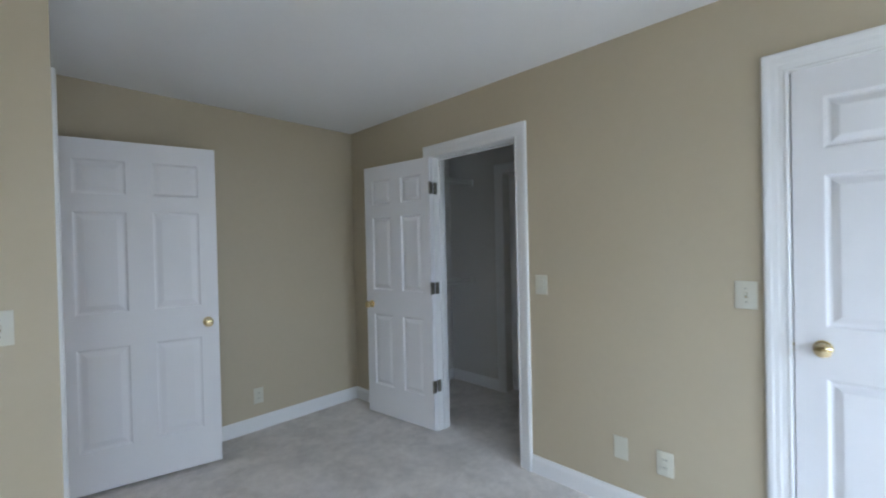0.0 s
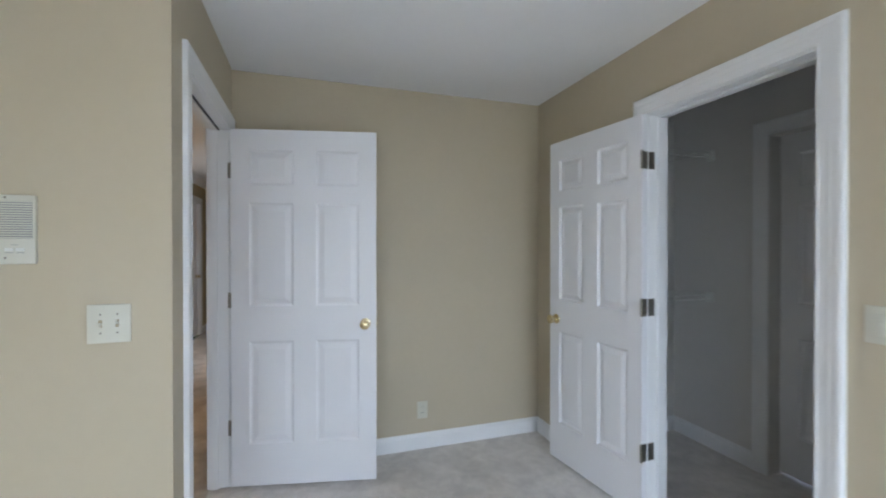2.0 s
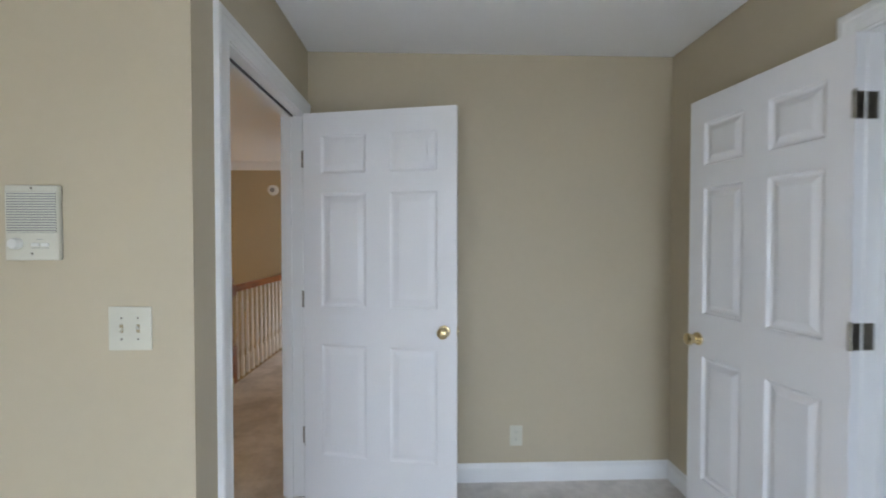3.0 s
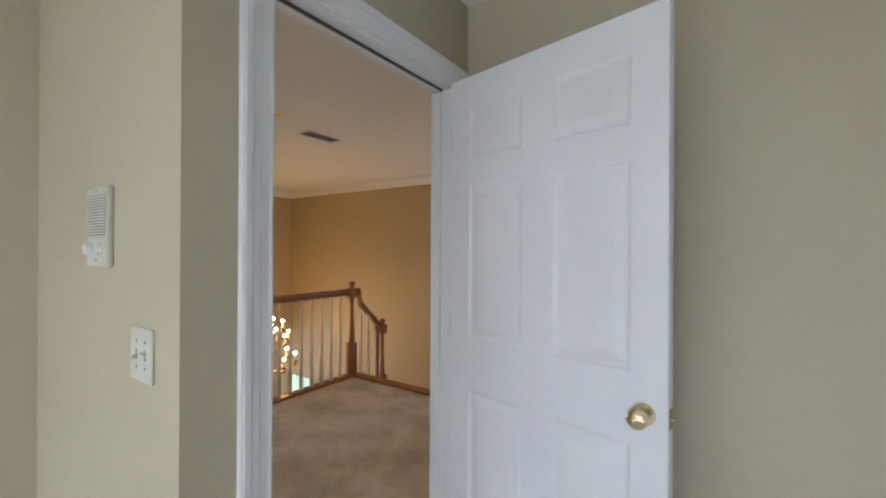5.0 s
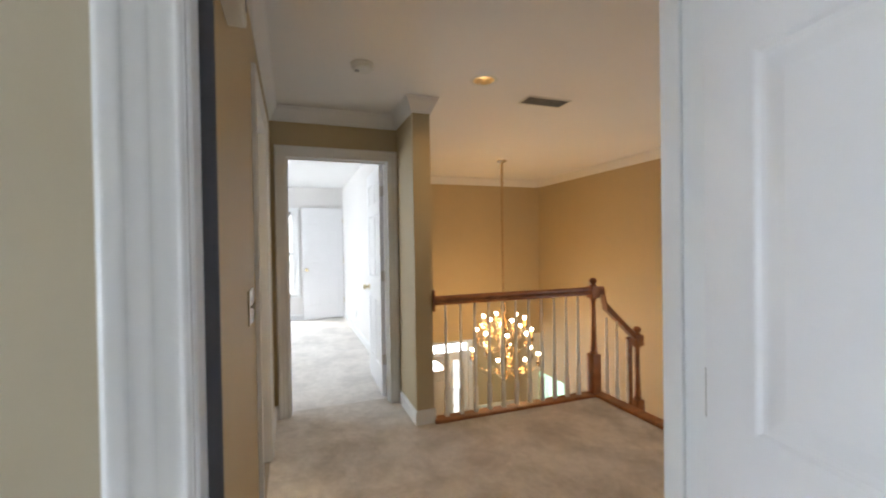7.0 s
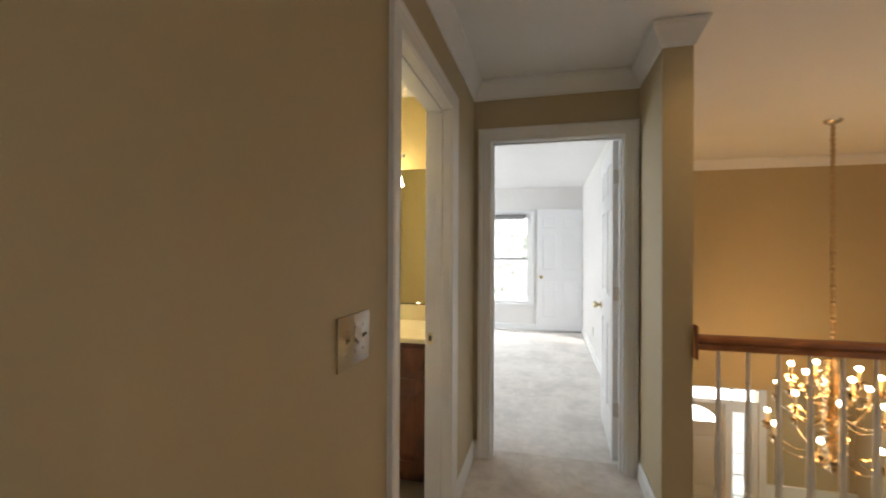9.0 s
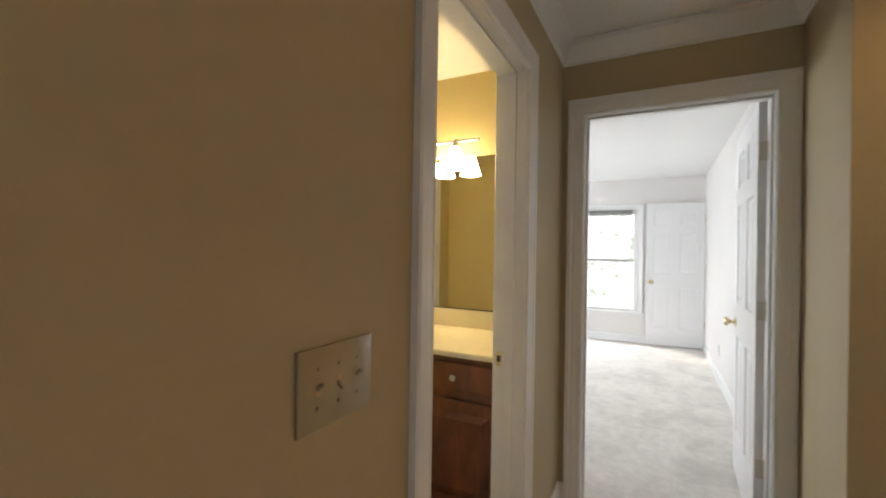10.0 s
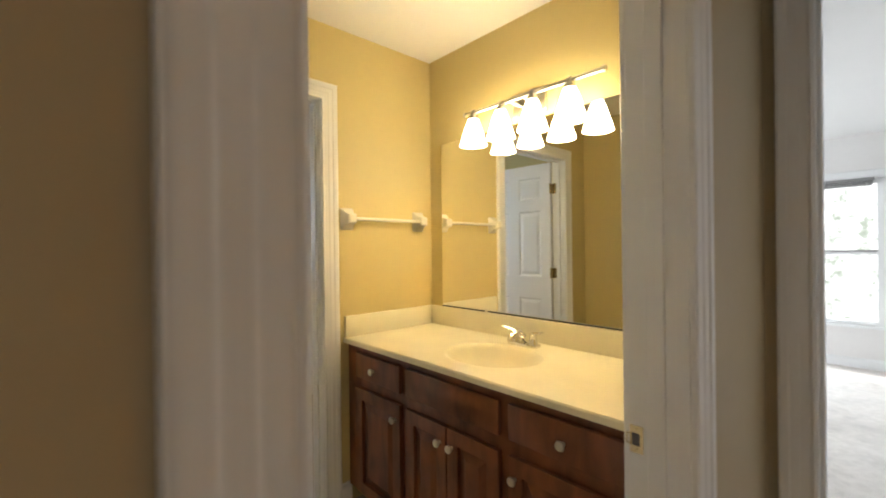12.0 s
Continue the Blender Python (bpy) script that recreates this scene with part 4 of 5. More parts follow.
def handrail(name, pts, label):
    """A moulded oak rail along points; the profile's base lies on them."""
    bm = bmesh.new()
    rows = []
    pts = [Vector(p) for p in pts]
    for i, p in enumerate(pts):
        d = (pts[min(i + 1, len(pts) - 1)] - pts[max(i - 1, 0)])
        d.z = 0
        d.normalize()
        side = Vector((-d.y, d.x, 0))
        rows.append([bm.verts.new(p + side * a + Vector((0, 0, b))) for a, b in RAIL])
    for r, s in zip(rows, rows[1:]):
        for k in range(len(RAIL)):
            bm.faces.new((r[k], s[k], s[(k + 1) % len(RAIL)], r[(k + 1) % len(RAIL)]))
    bm.faces.new(rows[0])
    bm.faces.new(rows[-1][::-1])
    return thing(name, bm, OAK, label, "handrail")


BAL = [(r * 0.86, z) for r, z in [(0.017, 0.20), (0.020, 0.208), (0.013, 0.218), (0.017, 0.235), (0.012, 0.25), (0.017, 0.27), (0.019, 0.31), (0.017, 0.38), (0.013, 0.60), (0.011, 0.74), (0.015, 0.75), (0.010, 0.765), (0.009, 0.90)]]


def baluster_mesh():
    bm = soft_box(-0.0152, 0.0152, -0.0152, 0.0152, 0.0, 0.20, 0.002, 1)
    lathe(bm, BAL, seg=14)
    return mesh_of("baluster", bm, BALUSTER)


bal_mesh = baluster_mesh()


def baluster(x, y, z, scale_z=1.0):
    ob = new("baluster", bal_mesh)
    ob.matrix_basis = Matrix.LocRotScale((x, y, z), None, (1, 1, scale_z))
    return tagged(ob, "cream painted turned wooden baluster under the handrail", "baluster", "landing balusters")


NX, NY = -2.445, 4.745
moulding("nosing", [(-1.2, ST - 0.075), (EDGE + 0.05, ST - 0.075), (EDGE + 0.05, 3.25)],
         [(0, 0.0005), (0, 0.018), (-0.008, 0.024), (-0.100, 0.024), (-0.110, 0.016), (-0.110, -0.010), (-0.098, -0.02), (-0.090, -0.02), (-0.090, -0.19), (-0.07, -0.19), (-0.07, 0.0005)], OAK, "stained oak edge board of the landing")
newel((NX, NY, 0), "turned oak newel post at the head of the stairs")
newel((-1.24, 4.86 - 0.06, 0), "turned oak newel post across the stair head")
newel((-1.245, 6.325, 0), "turned oak newel post against the end wall")
newel((NX, 5.235, -0.47), "turned oak newel post two steps down", low=-0.3)
handrail("handrail", [(NX, 3.252, 0.885), (NX, NY - 0.03, 0.885)], "stained oak handrail along the landing edge")
handrail("handrail", [(-1.238, 4.83, 0.885), (-1.242, 6.29, 0.885)], "stained oak handrail beside the stairwell")
handrail("handrail", [(NX, NY + 0.03, 0.885), (NX, NY + 0.10, 0.885), (NX, NY + 0.115, 0.80), (NX, NY + 0.13, 0.74), (NX, 5.20, 0.44)], "stained oak stair rail stepping down from the newel")
bm = soft_box(NX - 0.045, NX + 0.045, 3.249, 3.265, 0.84, 1.00, 0.006, 2)
thing("rail_rosette", bm, OAK, "oak wall block at the handrail's end", "rosette")
bm = soft_box(NX - 0.02, NX + 0.02, 5.12, 5.16, -0.36, 0.47, 0.004, 2)
thing("stair_post", bm, OAK, "square oak post under the stair rail", "post")
for k in range(11):
    baluster(NX, 3.36 + k * 0.122, 0.022, 0.963)
for k in range(11):
    baluster(-1.24, 4.94 + k * 0.12, 0.0, 0.985)
for k, y in enumerate((4.885, 5.00, 5.12)):
    baluster(NX, y, -0.16 if y < 5.05 else -0.34, 0.92 - 0.02 * k)

for k in range(6):
    y0 = ST + 0.02 + k * 0.26
    z = -0.18 * (k + 1)
    bm = soft_box(EDGE + 0.03, -1.2, y0 - 0.03, min(y0 + 0.26, FY), z - 0.035, z, 0.012, 2)
    box(bm, EDGE + 0.03, -1.2, min(y0 + 0.2, FY - 0.03), min(y0 + 0.26, FY), z - 0.18, z - 0.036)
    thing("stair_step", bm, CARPET, "carpeted stair step below the landing", "stair", "stairs")
for k in range(8):
    x1 = EDGE + 0.03 - k * 0.26
    z = -1.26 - 0.18 * k
    bm = bmesh.new()
    box(bm, x1 - 0.28, x1, 5.60, FY, z - 0.18, z)
    thing("stair_step", bm, CARPET, "carpeted stair step down to the foyer", "stair", "stairs")
bm = bmesh.new()
side = [[bm.verts.new((x, y, z)) for y, z in ((ST + 0.03, -0.26), (FY, -1.37), (FY, -1.65), (ST + 0.03, -0.54))] for x in (EDGE - 0.02, EDGE + 0.029)]
bm.faces.new(side[0])
bm.faces.new(side[1][::-1])
for k in range(4):
    bm.faces.new((side[0][k], side[1][k], side[1][(k + 1) % 4], side[0][(k + 1) % 4]))
thing("stair_string", bm, OAK, "stained oak stair string below the rail", "stair string")


# ---- chandelier ----
def chandelier(cx, cy):
    root = empty("chandelier", (cx, cy, 0), "brass many-armed candle chandelier with lit bulbs on a long chain", "chandelier")
    bm = bmesh.new()
    lathe(bm, [(0, H), (0.065, H), (0.062, H - 0.012), (0.045, H - 0.024), (0.02, H - 0.034), (0.012, H - 0.05), (0, H - 0.05)], seg=24)
    part("canopy", bm, LAMP_BRASS, root)
    sleeve, z, k = [], H - 0.05, 0
    while z > 0.57:
        sleeve += [(0.011, z), (0.0165 + 0.002 * (k % 3), z - 0.02)]
        z -= 0.045
        k += 1
    bm = bmesh.new()
    lathe(bm, sleeve, seg=10)
    part("chain_sleeve", bm, SLEEVE, root, "gathered brown cord cover on the chain")
    col = []
    z, i = 0.57, 0
    while z > -0.47:
        u = (0.57 - z) / 1.04
        r = 0.035 + 0.075 * math.sin(math.pi * min(1.0, u * 0.95 + 0.02)) ** 0.7
        r *= (1.0, 0.55, 0.82, 0.48)[i % 4]
        col += [(r * 0.35, z), (r * 0.85, z - 0.004), (r, z - 0.009), (r * 0.9, z - 0.013), (r * 0.4, z - 0.018)]
        z -= 0.026
        i += 1
    col.append((0.002, z - 0.03))
    bm = bmesh.new()
    lathe(bm, col, seg=20)
    part("column", bm, LAMP_BRASS, root, "stacked turned brass column")
    for z, r in ((0.33, 0.07), (0.16, 0.085), (-0.02, 0.09), (-0.20, 0.09), (-0.34, 0.08)):
        bm = bmesh.new()
        lathe(bm, [(0.03, z), (r * 0.7, z - 0.012), (r, z + 0.004), (r - 0.004, z + 0.008), (r * 0.7, z - 0.004), (0.03, z + 0.008)], seg=28)
        part("tier_dish", bm, LAMP_BRASS, root)
    for count, r, base, phase in ((8, 0.44, -0.31, 0.15), (8, 0.36, -0.02, 0.5), (6, 0.27, 0.15, 0.9)):
        for i in range(count):
            a = 2 * math.pi * (i + phase) / count
            d = Vector((math.cos(a), math.sin(a), 0))
            pts = []
            for s in range(13):
                u = s / 12
                pts.append(d * (0.03 + (r - 0.03) * u) + Vector((0, 0, base + 0.06 - 0.085 * math.sin(math.pi * min(1, u * 1.15)) - 0.04 * u + (0.08 if u > 0.9 else 0) * (u - 0.9) * 10)))
            bm = bmesh.new()
            tube(bm, pts, 0.0045, 8)
            arm_ob = part("arm", bm, LAMP_BRASS, root)
            e = pts[-1]
            bm = bmesh.new()
            lathe(bm, [(0.004, -0.014), (0.02, -0.008), (0.040, 0.002), (0.045, 0.007), (0.039, 0.006), (0.016, 0.004), (0.034, 0.020), (0.036, 0.024), (0.014, 0.022), (0.013, 0.028)], e, seg=16)
            part("drip_pan", bm, LAMP_BRASS, arm_ob)
            bm = bmesh.new()
            lathe(bm, [(0.0125, 0.02), (0.0125, 0.105), (0.009, 0.108)], e, seg=10)
            part("candle", bm, CANDLE, arm_ob, "ivory candle sleeve")
            bm = bmesh.new()
            lathe(bm, [(0.008, 0.106), (0.016, 0.114), (0.021, 0.126), (0.018, 0.141), (0.008, 0.148), (0, 0.150)], e, seg=14)
            part("bulb", bm, BULB, arm_ob, "lit warm bulb")
            bm = bmesh.new()
            lathe(bm, [(0.004, -0.036), (0.030, -0.030), (0.033, -0.025), (0.028, -0.024), (0.006, -0.018)], e, seg=16)
            part("lower_pan", bm, LAMP_BRASS, arm_ob)
            bm = bmesh.new()
            lathe(bm, [(0.002, -0.02), (0.008, -0.03), (0.010, -0.042), (0.004, -0.056), (0.001, -0.06)], e, seg=8)
            part("finial", bm, LAMP_BRASS, arm_ob)
            bm = bmesh.new()
            lathe(bm, [(0.004, -0.010), (0.018, -0.004), (0.026, 0.004), (0.018, 0.008), (0.004, 0.012)], pts[6], seg=12)
            part("collar", bm, LAMP_BRASS, arm_ob)
    return root


chandelier(-4.34, 4.87)

# ---- front door below ----
root = empty("front_door", (-6.66, 4.475, FZ), "taupe front door with a fanlight pane", "door")
bm = bmesh.new()
box(bm, 0, 0.045, -0.45, 0.45, 0.01, 1.815)
box(bm, 0, 0.045, -0.45, -0.355, 1.815, 2.09)
box(bm, 0, 0.045, 0.355, 0.45, 1.815, 2.09)
box(bm, 0, 0.045, -0.355, 0.355, 2.05, 2.09)
part("leaf", bm, ENTRY_PAINT, root)
bm = bmesh.new()
c = [bm.verts.new((0.02, 0, 1.815))]
arc = [bm.verts.new((0.02, 0.355 * math.cos(a), 1.815 + 0.22 * math.sin(a))) for a in (math.pi * k / 16 for k in range(17))]
for p, q in zip(arc, arc[1:]):
    bm.faces.new((c[0], p, q))
PANE = glow("daylight_behind_pane", (0.93, 0.97, 1.0), 4.5)
part("fanlight", bm, PANE, root, "bright arched fanlight")
bm = bmesh.new()
for p, q in zip(range(16), range(1, 17)):
    v = []
    for k in (p, q):
        a = math.pi * k / 16
        v.append(((0.355 * math.cos(a), 1.815 + 0.22 * math.sin(a)), (0.355 * math.cos(a), 2.052)))
    quad = [bm.verts.new((0.04, *v[0][0])), bm.verts.new((0.04, *v[1][0])), bm.verts.new((0.04, *v[1][1])), bm.verts.new((0.04, *v[0][1]))]
    bm.faces.new(quad)
part("fanlight_surround", bm, ENTRY_PAINT, root)
for y0, y1, z0, z1 in ((-0.36, -0.06, 0.25, 0.80), (0.06, 0.36, 0.25, 0.80), (-0.36, -0.06, 0.95, 1.62), (0.06, 0.36, 0.95, 1.62)):
    part("panel", soft_box(0.043, 0.052, y0, y1, z0, z1, 0.008, 2), ENTRY_PAINT, root)
root = empty("transom_window", (-6.66, 4.66, -0.572), "bright transom window over the front door", "window", kind="structure")
bm = bmesh.new()
box(bm, 0, 0.006, -0.63, 0.63, -0.10, 0.09)
part("pane", bm, PANE, root)
bm = bmesh.new()
box(bm, -0.01, 0.05, 0.33, 0.355, -0.10, 0.10)
part("glazing_bar", bm, TRIM, root)
root = empty("sidelight_window", (-6.66, 5.085, -1.65), "bright narrow sidelight beside the front door", "window", kind="structure")
bm = bmesh.new()
box(bm, 0, 0.006, -0.09, 0.09, -0.85, 0.85)
LEADED = glow("daylight_behind_leaded_pane", (0.88, 0.95, 1.0), 0.95)
part("pane", bm, LEADED, root)
for k in range(1, 6):
    bm = bmesh.new()
    box(bm, 0.004, 0.012, -0.09, 0.09, -0.85 + k * 0.283 - 0.005, -0.85 + k * 0.283 + 0.005)
    part("glazing_bar", bm, NICKEL, root)
for y in (-0.045, 0.0, 0.045):
    bm = bmesh.new()
    box(bm, 0.004, 0.010, y - 0.003, y + 0.003, -0.85, 0.85)
    part("lead_line", bm, NICKEL, root)
bm = bmesh.new()
for b in ((4.0, 4.025, FZ, -0.46), (4.925, 5.01, FZ, -0.645), (5.16, 5.31, FZ, -0.645), (5.01, 5.16, FZ, -2.5)):
    box(bm, -6.68, -6.605, *b)
box(bm, -6.68, -6.604, 4.025, 4.925, -0.70, -0.645)
box(bm, -6.68, -6.604, 5.01, 5.16, -0.80, -0.645)
box(bm, -6.68, -6.604, 4.025, 5.31, -0.494, -0.46)
structure("entry_frame", bm, TRIM, "grey-white posts and rails of the front door group", "trim")
casing("entry_casing", "x", -6.6, 1, 4.0, 5.31, -0.46, "grey-white casing round the front door group", bottom=FZ)
bm = bmesh.new()
box(bm, -6.6, -6.58, 5.40, FY, FZ, -1.75)
box(bm, -6.6, -6.565, 5.40, FY, -1.75, -1.70)
structure("wainscot", bm, TRIM, "white wainscot beside the front door", "trim")
root = empty("arched_window", (-5.51, FY + 0.03, -1.45), "greenish daylit window low in the stairwell", "window", kind="structure")
bm = bmesh.new()
box(bm, -0.38, 0.38, 0, 0.008, -0.55, 0.5)
GREEN = glow("daylit_greenery", (0.50, 0.80, 0.64), 0.9)
part("pane", bm, GREEN, root)
bm = bmesh.new()
for z in (-0.2, 0.15):
    box(bm, -0.38, 0.38, -0.012, 0.0, z - 0.008, z + 0.008)
for x in (-0.13, 0.13):
    box(bm, x - 0.008, x + 0.008, -0.0115, 0.0, -0.55, 0.5)
part("glazing_bar", bm, TRIM, root)

# ---- bathroom ----
MX = BW
VF = -2.462                   # face of the cabinet
VY0, VY1 = 0.446, 1.976


def vanity():
    root = empty("vanity_cabinet", (0, 0.011, 0.006), "dark cherry-stained vanity cabinet with raised panel doors", "vanity")
    bm = bmesh.new()
    box(bm, MX + 0.002, VF - 0.02, VY0, VY1, 0.09, 0.66)
    box(bm, MX + 0.002, VF - 0.09, VY0, VY1, -0.006, 0.09)
    part("body", bm, VANITY_WOOD, root)
    bm = bmesh.new()
    for y0, y1 in ((VY0, 0.56), (0.90, 0.955), (1.455, 1.51), (1.93, VY1)):
        box(bm, VF - 0.02, VF, y0, y1, 0.09, 0.82)
    for z0, z1 in ((0.09, 0.12), (0.61, 0.675), (0.785, 0.82)):
        for y0, y1 in ((0.56, 0.90), (0.955, 1.455), (1.51, 1.93)):
            box(bm, VF - 0.02, VF - 0.001, y0, y1, z0, z1)
    part("face_frame", bm, VANITY_WOOD, root)

    def knob(parent, y, z):
        bm = bmesh.new()
        lathe(bm, [(0.006, 0), (0.006, 0.012), (0.013, 0.016), (0.0155, 0.022), (0.014, 0.027), (0.008, 0.030), (0, 0.031)], (VF + 0.018, y, z), "X", 18)
        part("knob", bm, NICKEL, parent, "round brushed nickel knob")

    for y0, y1, kn in ((0.545, 0.908, 0.711), (0.949, 1.462, None), (1.503, 1.945, 1.710)):
        d = part("drawer_front", soft_box(VF + 0.001, VF + 0.019, y0, y1, 0.668, 0.790, 0.006, 2), VANITY_WOOD, root)
        if kn:
            knob(d, kn, 0.727)

    def cab_door(y0, y1, kn):
        z0, z1 = 0.105, 0.618
        s = 0.055
        bm = bmesh.new()
        for b in ((y0, y0 + s, z0, z1), (y1 - s, y1, z0, z1), (y0 + s, y1 - s, z0, z0 + s), (y0 + s, y1 - s, z1 - s, z1)):
            box(bm, VF + 0.001, VF + 0.019, *b)
        d = part("cabinet_door", bm, VANITY_WOOD, root)
        bm = bmesh.new()
        rows = []
        for inset, x in ((0, VF + 0.004), (0.008, VF + 0.005), (0.038, VF + 0.015), (0.041, VF + 0.0155)):
            a, b, c, e = y0 + s + inset, y1 - s - inset, z0 + s + inset, z1 - s - inset
            rows.append([bm.verts.new(p) for p in ((x, a, c), (x, b, c), (x, b, e), (x, a, e))])
        for p, q in zip(rows, rows[1:]):
            for k in range(4):
                bm.faces.new((p[k], p[(k + 1) % 4], q[(k + 1) % 4], q[k]))
        bm.faces.new(rows[-1])
        part("raised_panel", mesh_of("raised_panel", bm, VANITY_WOOD, 2), VANITY_WOOD, d)
        knob(d, kn, 0.552)

    cab_door(0.545, 0.908, 0.878)
    cab_door(0.949, 1.201, 1.170)
    cab_door(1.209, 1.462, 1.238)
    cab_door(1.503, 1.945, 1.532)


vanity()


def countertop():
    """A moulded top with an integral oval bowl, splashes along two walls."""
    root = empty("countertop", (0, 0, 0), "glossy cream cultured marble countertop with integral oval basin", "countertop")
    cx, cy, rx, ry = -2.705, 1.226, 0.175, 0.215
    x0, x1, y0, y1, z = MX + 0.002, VF + 0.025, VY0 + 0.006, VY1 + 0.012, 0.853
    bm = bmesh.new()
    n = 48
    dirs = [(math.cos(2 * math.pi * k / n), math.sin(2 * math.pi * k / n)) for k in range(n)]

    def edge(c, s):
        tx = ((x1 - cx) / c if c > 0 else (x0 - cx) / c) if abs(c) > 1e-6 else 1e9
        ty = ((y1 - cy) / s if s > 0 else (y0 - cy) / s) if abs(s) > 1e-6 else 1e9
        t = min(tx, ty)
        return cx + c * t, cy + s * t

    outer = [edge(c * rx, s * ry) for c, s in dirs]
    for cnx, cny in ((x0, y0), (x0, y1), (x1, y0), (x1, y1)):
        i = min(range(n), key=lambda k: (outer[k][0] - cnx) ** 2 + (outer[k][1] - cny) ** 2)
        outer[i] = (cnx, cny)
    rings = [[bm.verts.new((p[0], p[1], z - 0.025)) for p in outer], [bm.verts.new((p[0], p[1], z - 0.006)) for p in outer]]
    ins = lambda v, a, b: min(max(v, a + 0.004), b - 0.004)
    rings.append([bm.verts.new((ins(p[0], x0, x1), ins(p[1], y0, y1), z)) for p in outer])
    for f, dz in ((1.16, 0.0), (1.10, 0.004), (1.04, 0.004), (1.0, -0.002), (0.96, -0.016), (0.90, -0.05), (0.76, -0.10), (0.5, -0.135), (0.2, -0.147), (0.06, -0.15)):
        rings.append([bm.verts.new((cx + c * rx * f, cy + s * ry * f, z + dz)) for c, s in dirs])
    for a, b in zip(rings, rings[1:]):
        for k in range(n):
            bm.faces.new((a[k], a[(k + 1) % n], b[(k + 1) % n], b[k])).smooth = True
    bm.faces.new(rings[-1])
    part("top", bm, MARBLE, root)
    part("backsplash", soft_box(MX + 0.001, MX + 0.02, y0, y1, z - 0.002, 0.962, 0.004, 2), MARBLE, root)
    part("side_splash", soft_box(MX + 0.02, VF + 0.02, y0 - 0.001, y0 + 0.019, z - 0.002, 0.962, 0.004, 2), MARBLE, root)
    bm = bmesh.new()
    lathe(bm, [(0.024, 0), (0.022, 0.003), (0.010, 0.002), (0, 0.004)], (cx, cy, z - 0.149), "Z", 20)
    part("drain", bm, CHROME, root)


countertop()


def faucet():
    root = empty("faucet", (-2.937, 1.217, 0.853), "chrome two-handle basin faucet", "faucet")
    part("base", soft_box(-0.026, 0.026, -0.078, 0.078, 0, 0.016, 0.007, 3), CHROME, root)
    bm = bmesh.new()
    tube(bm, [(0, 0, 0.01), (0.01, 0, 0.05), (0.04, 0, 0.068), (0.085, 0, 0.058), (0.105, 0, 0.040)], [0.021, 0.018, 0.015, 0.013, 0.012], 14)
    part("spout", bm, CHROME, root)
    for y, s in ((-0.051, -1), (0.051, 1)):
        bm = bmesh.new()
        lathe(bm, [(0.022, 0.012), (0.020, 0.03), (0.015, 0.05), (0.017, 0.058), (0.010, 0.066), (0, 0.068)], (0, y, 0), "Z", 18)
        part("handle_base", bm, CHROME, root)
        bm = bmesh.new()
        tube(bm, [(0, y, 0.06), (0.012, y + s * 0.03, 0.070), (0.015, y + s * 0.062, 0.078)], [0.009, 0.0065, 0.005], 10)
        part("lever", bm, CHROME, root)


faucet()

root = empty("mirror", (0, 0, 0), "large frameless wall mirror above the vanity", "mirror")
bm = bmesh.new()
box(bm, MX + 0.001, MX + 0.007, 0.555, 1.93, 0.971, 1.919)
part("glass", bm, MIRROR, root)
for y in (0.9, 1.7):
    part("clip", soft_box(MX + 0.001, MX + 0.011, y - 0.012, y + 0.012, 0.963, 0.977, 0.002, 1), CHROME, root)
bm = bmesh.new()
box(bm, MX + 0.0005, MX + 0.009, 0.555, 1.93, 0.9635, 0.9705)
part("bottom_channel", bm, DARK, root)


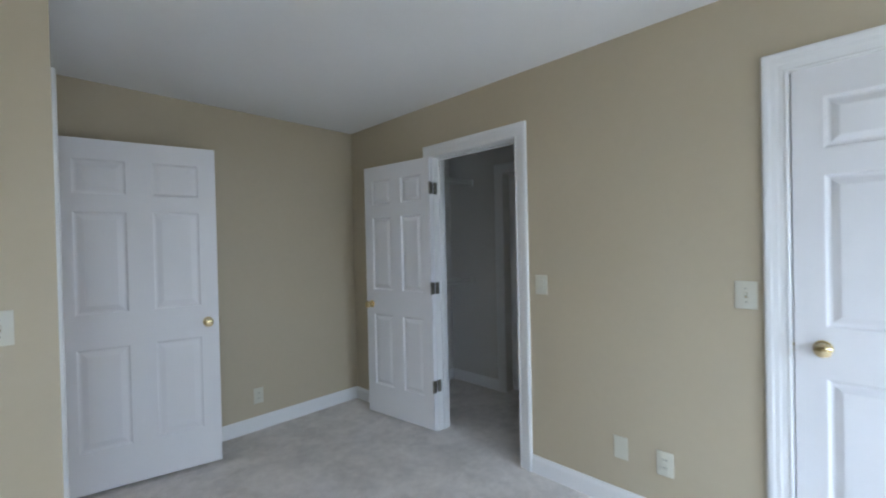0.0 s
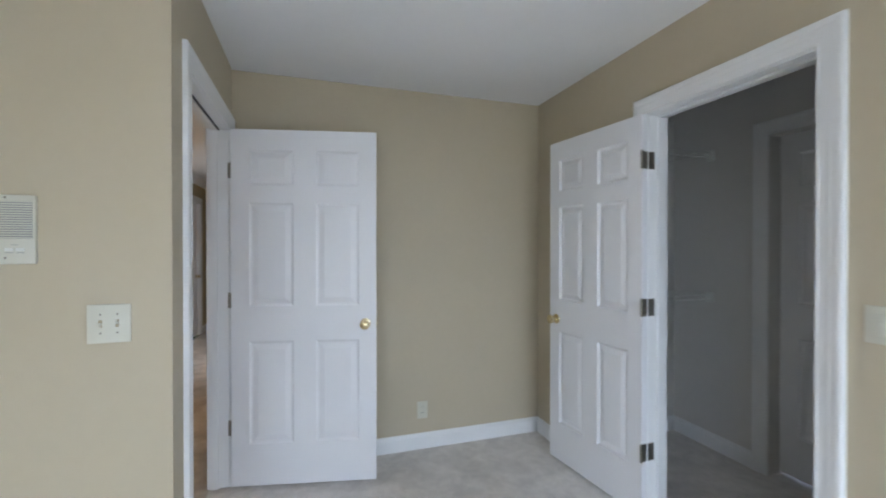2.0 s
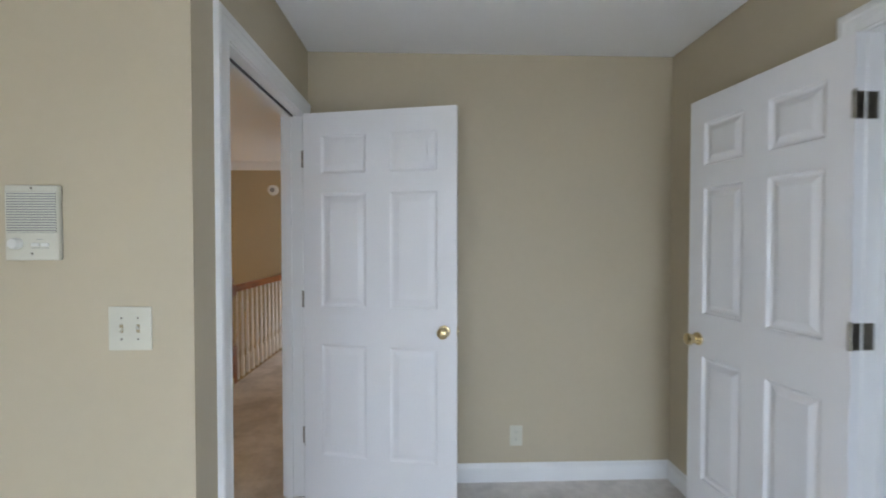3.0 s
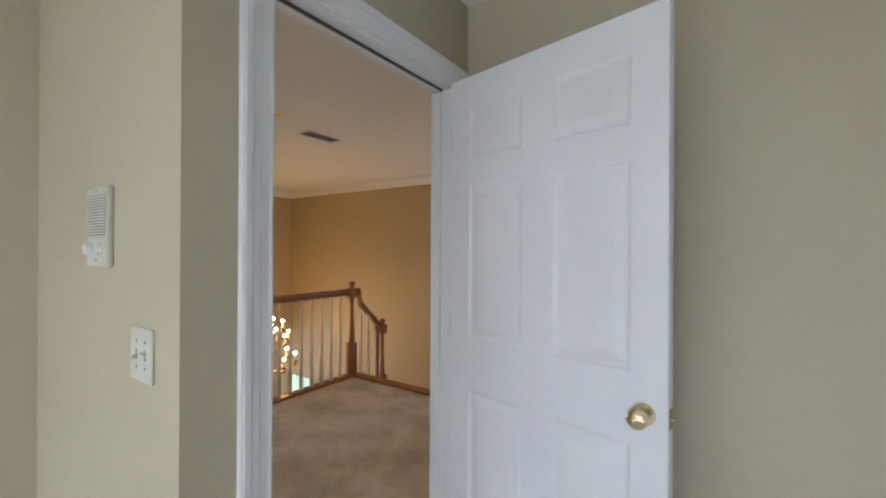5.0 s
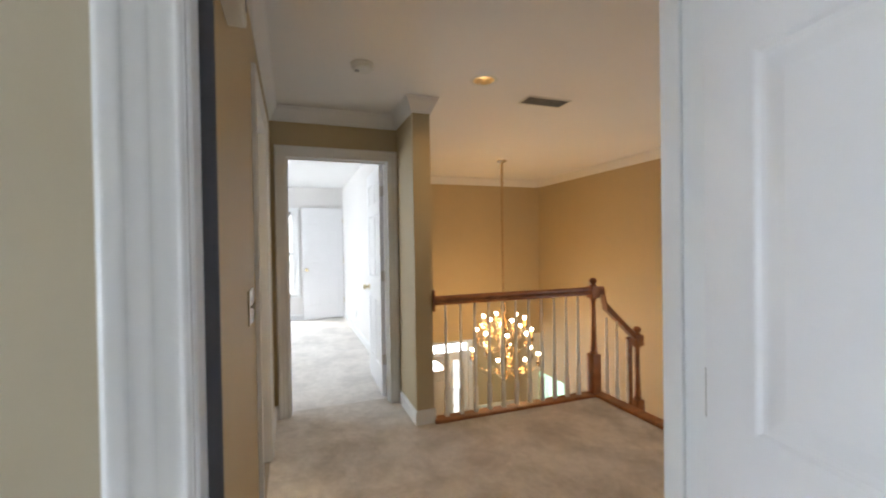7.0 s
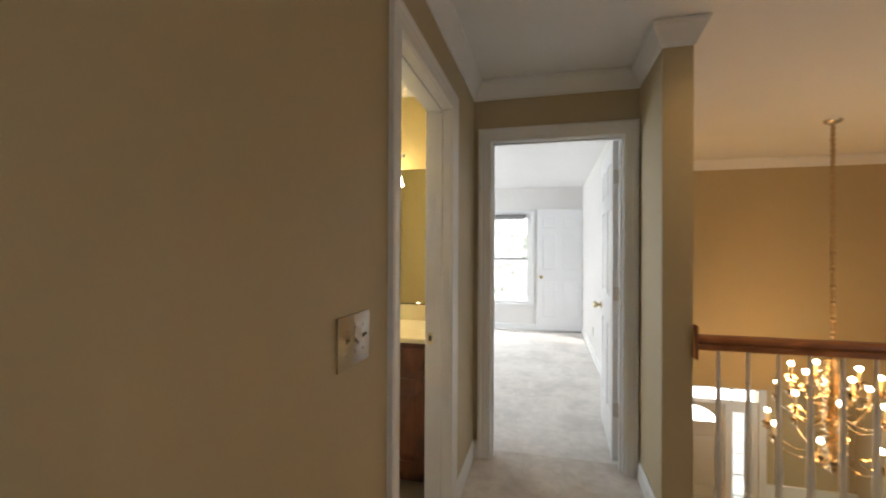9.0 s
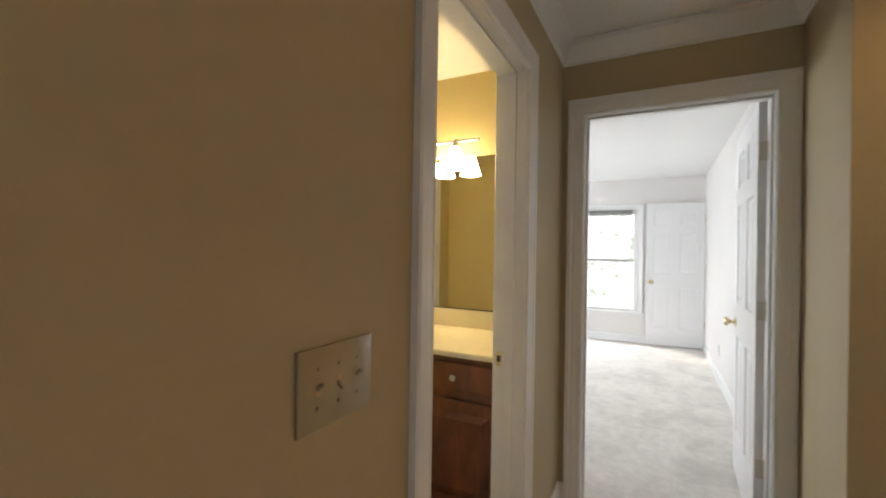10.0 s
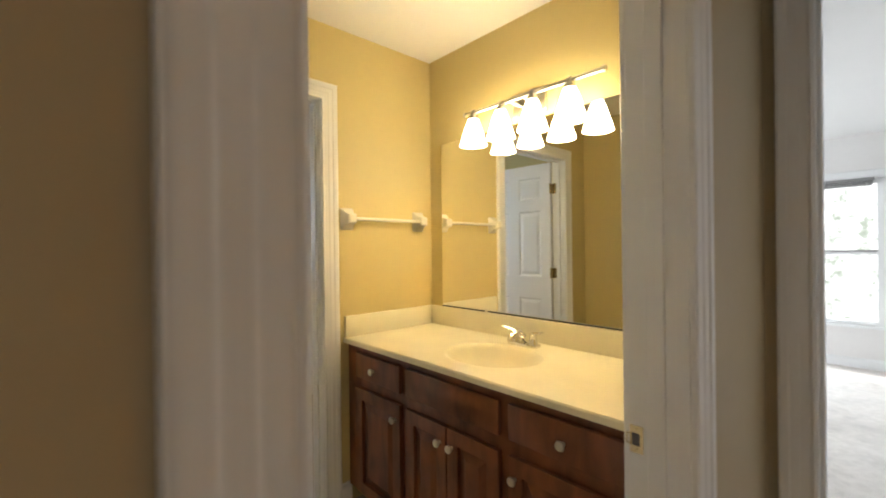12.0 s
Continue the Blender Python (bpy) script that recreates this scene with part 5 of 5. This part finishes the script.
def vanity_light():
    root = empty("vanity_light", (0, 0, 0), "brushed nickel four-lamp vanity light with bell glass shades", "wall light")
    bx, bz = MX + 0.125, 1.992
    part("backplate", soft_box(MX + 0.001, MX + 0.018, 1.098, 1.288, 1.935, 2.055, 0.004, 2), NICKEL, root)
    for y in (1.15, 1.24):
        bm = bmesh.new()
        tube(bm, [(MX + 0.015, y, 1.995), (bx, y, bz)], 0.009, 10)
        part("arm", bm, NICKEL, root)
    bm = bmesh.new()
    tube(bm, [(bx, 0.882, bz), (bx, 1.618, bz)], 0.0095, 12)
    for y in (0.878, 1.622):
        lathe(bm, [(0.012, -0.008), (0.014, 0), (0.012, 0.008), (0.004, 0.012)], (bx, y, bz), "Y", 12)
    part("bar", bm, NICKEL, root)
    for y in (0.930, 1.108, 1.290, 1.476):
        bm = bmesh.new()
        lathe(bm, [(0.010, 0.014), (0.014, 0.008), (0.014, -0.012), (0.024, -0.018), (0.026, -0.040), (0.022, -0.044)], (bx, y, bz), "Z", 18)
        part("socket", bm, NICKEL, root)
        bm = bmesh.new()
        prof = [(0.026, -0.034), (0.031, -0.048), (0.042, -0.080), (0.054, -0.120), (0.064, -0.152), (0.069, -0.165), (0.066, -0.165), (0.060, -0.150), (0.040, -0.085), (0.028, -0.048), (0.022, -0.036)]
        lathe(bm, prof, (bx, y, bz), "Z", 28)
        part("shade", bm, SHADE, root, "glowing frosted glass bell shade")


vanity_light()


def towel_bar():
    root = empty("towel_bar", (0, TY, 1.464), "cream ceramic towel bar on the yellow wall", "towel bar")
    for x in (-2.464, -2.937):
        bm = bmesh.new()
        rows = []
        for r, y in ((0.038, 0), (0.036, 0.008), (0.028, 0.018), (0.024, 0.045), (0.026, 0.060), (0.020, 0.068)):
            rows.append([bm.verts.new((x + sx * r, y, sz * r * 1.5 if y < 0.02 else sz * r)) for sx, sz in ((-1, -1), (1, -1), (1, 1), (-1, 1))])
        for a, b in zip(rows, rows[1:]):
            for k in range(4):
                bm.faces.new((a[k], a[(k + 1) % 4], b[(k + 1) % 4], b[k]))
        bm.faces.new(rows[-1])
        bmesh.ops.bevel(bm, geom=bm.edges[:], offset=0.003, segments=2, affect="EDGES")
        part("post", bm, CERAMIC, root)
    bm = bmesh.new()
    tube(bm, [(-2.472, 0.047, 0.0), (-2.93, 0.047, 0.0)], 0.0095, 12)
    part("bar", bm, CERAMIC, root)


towel_bar()
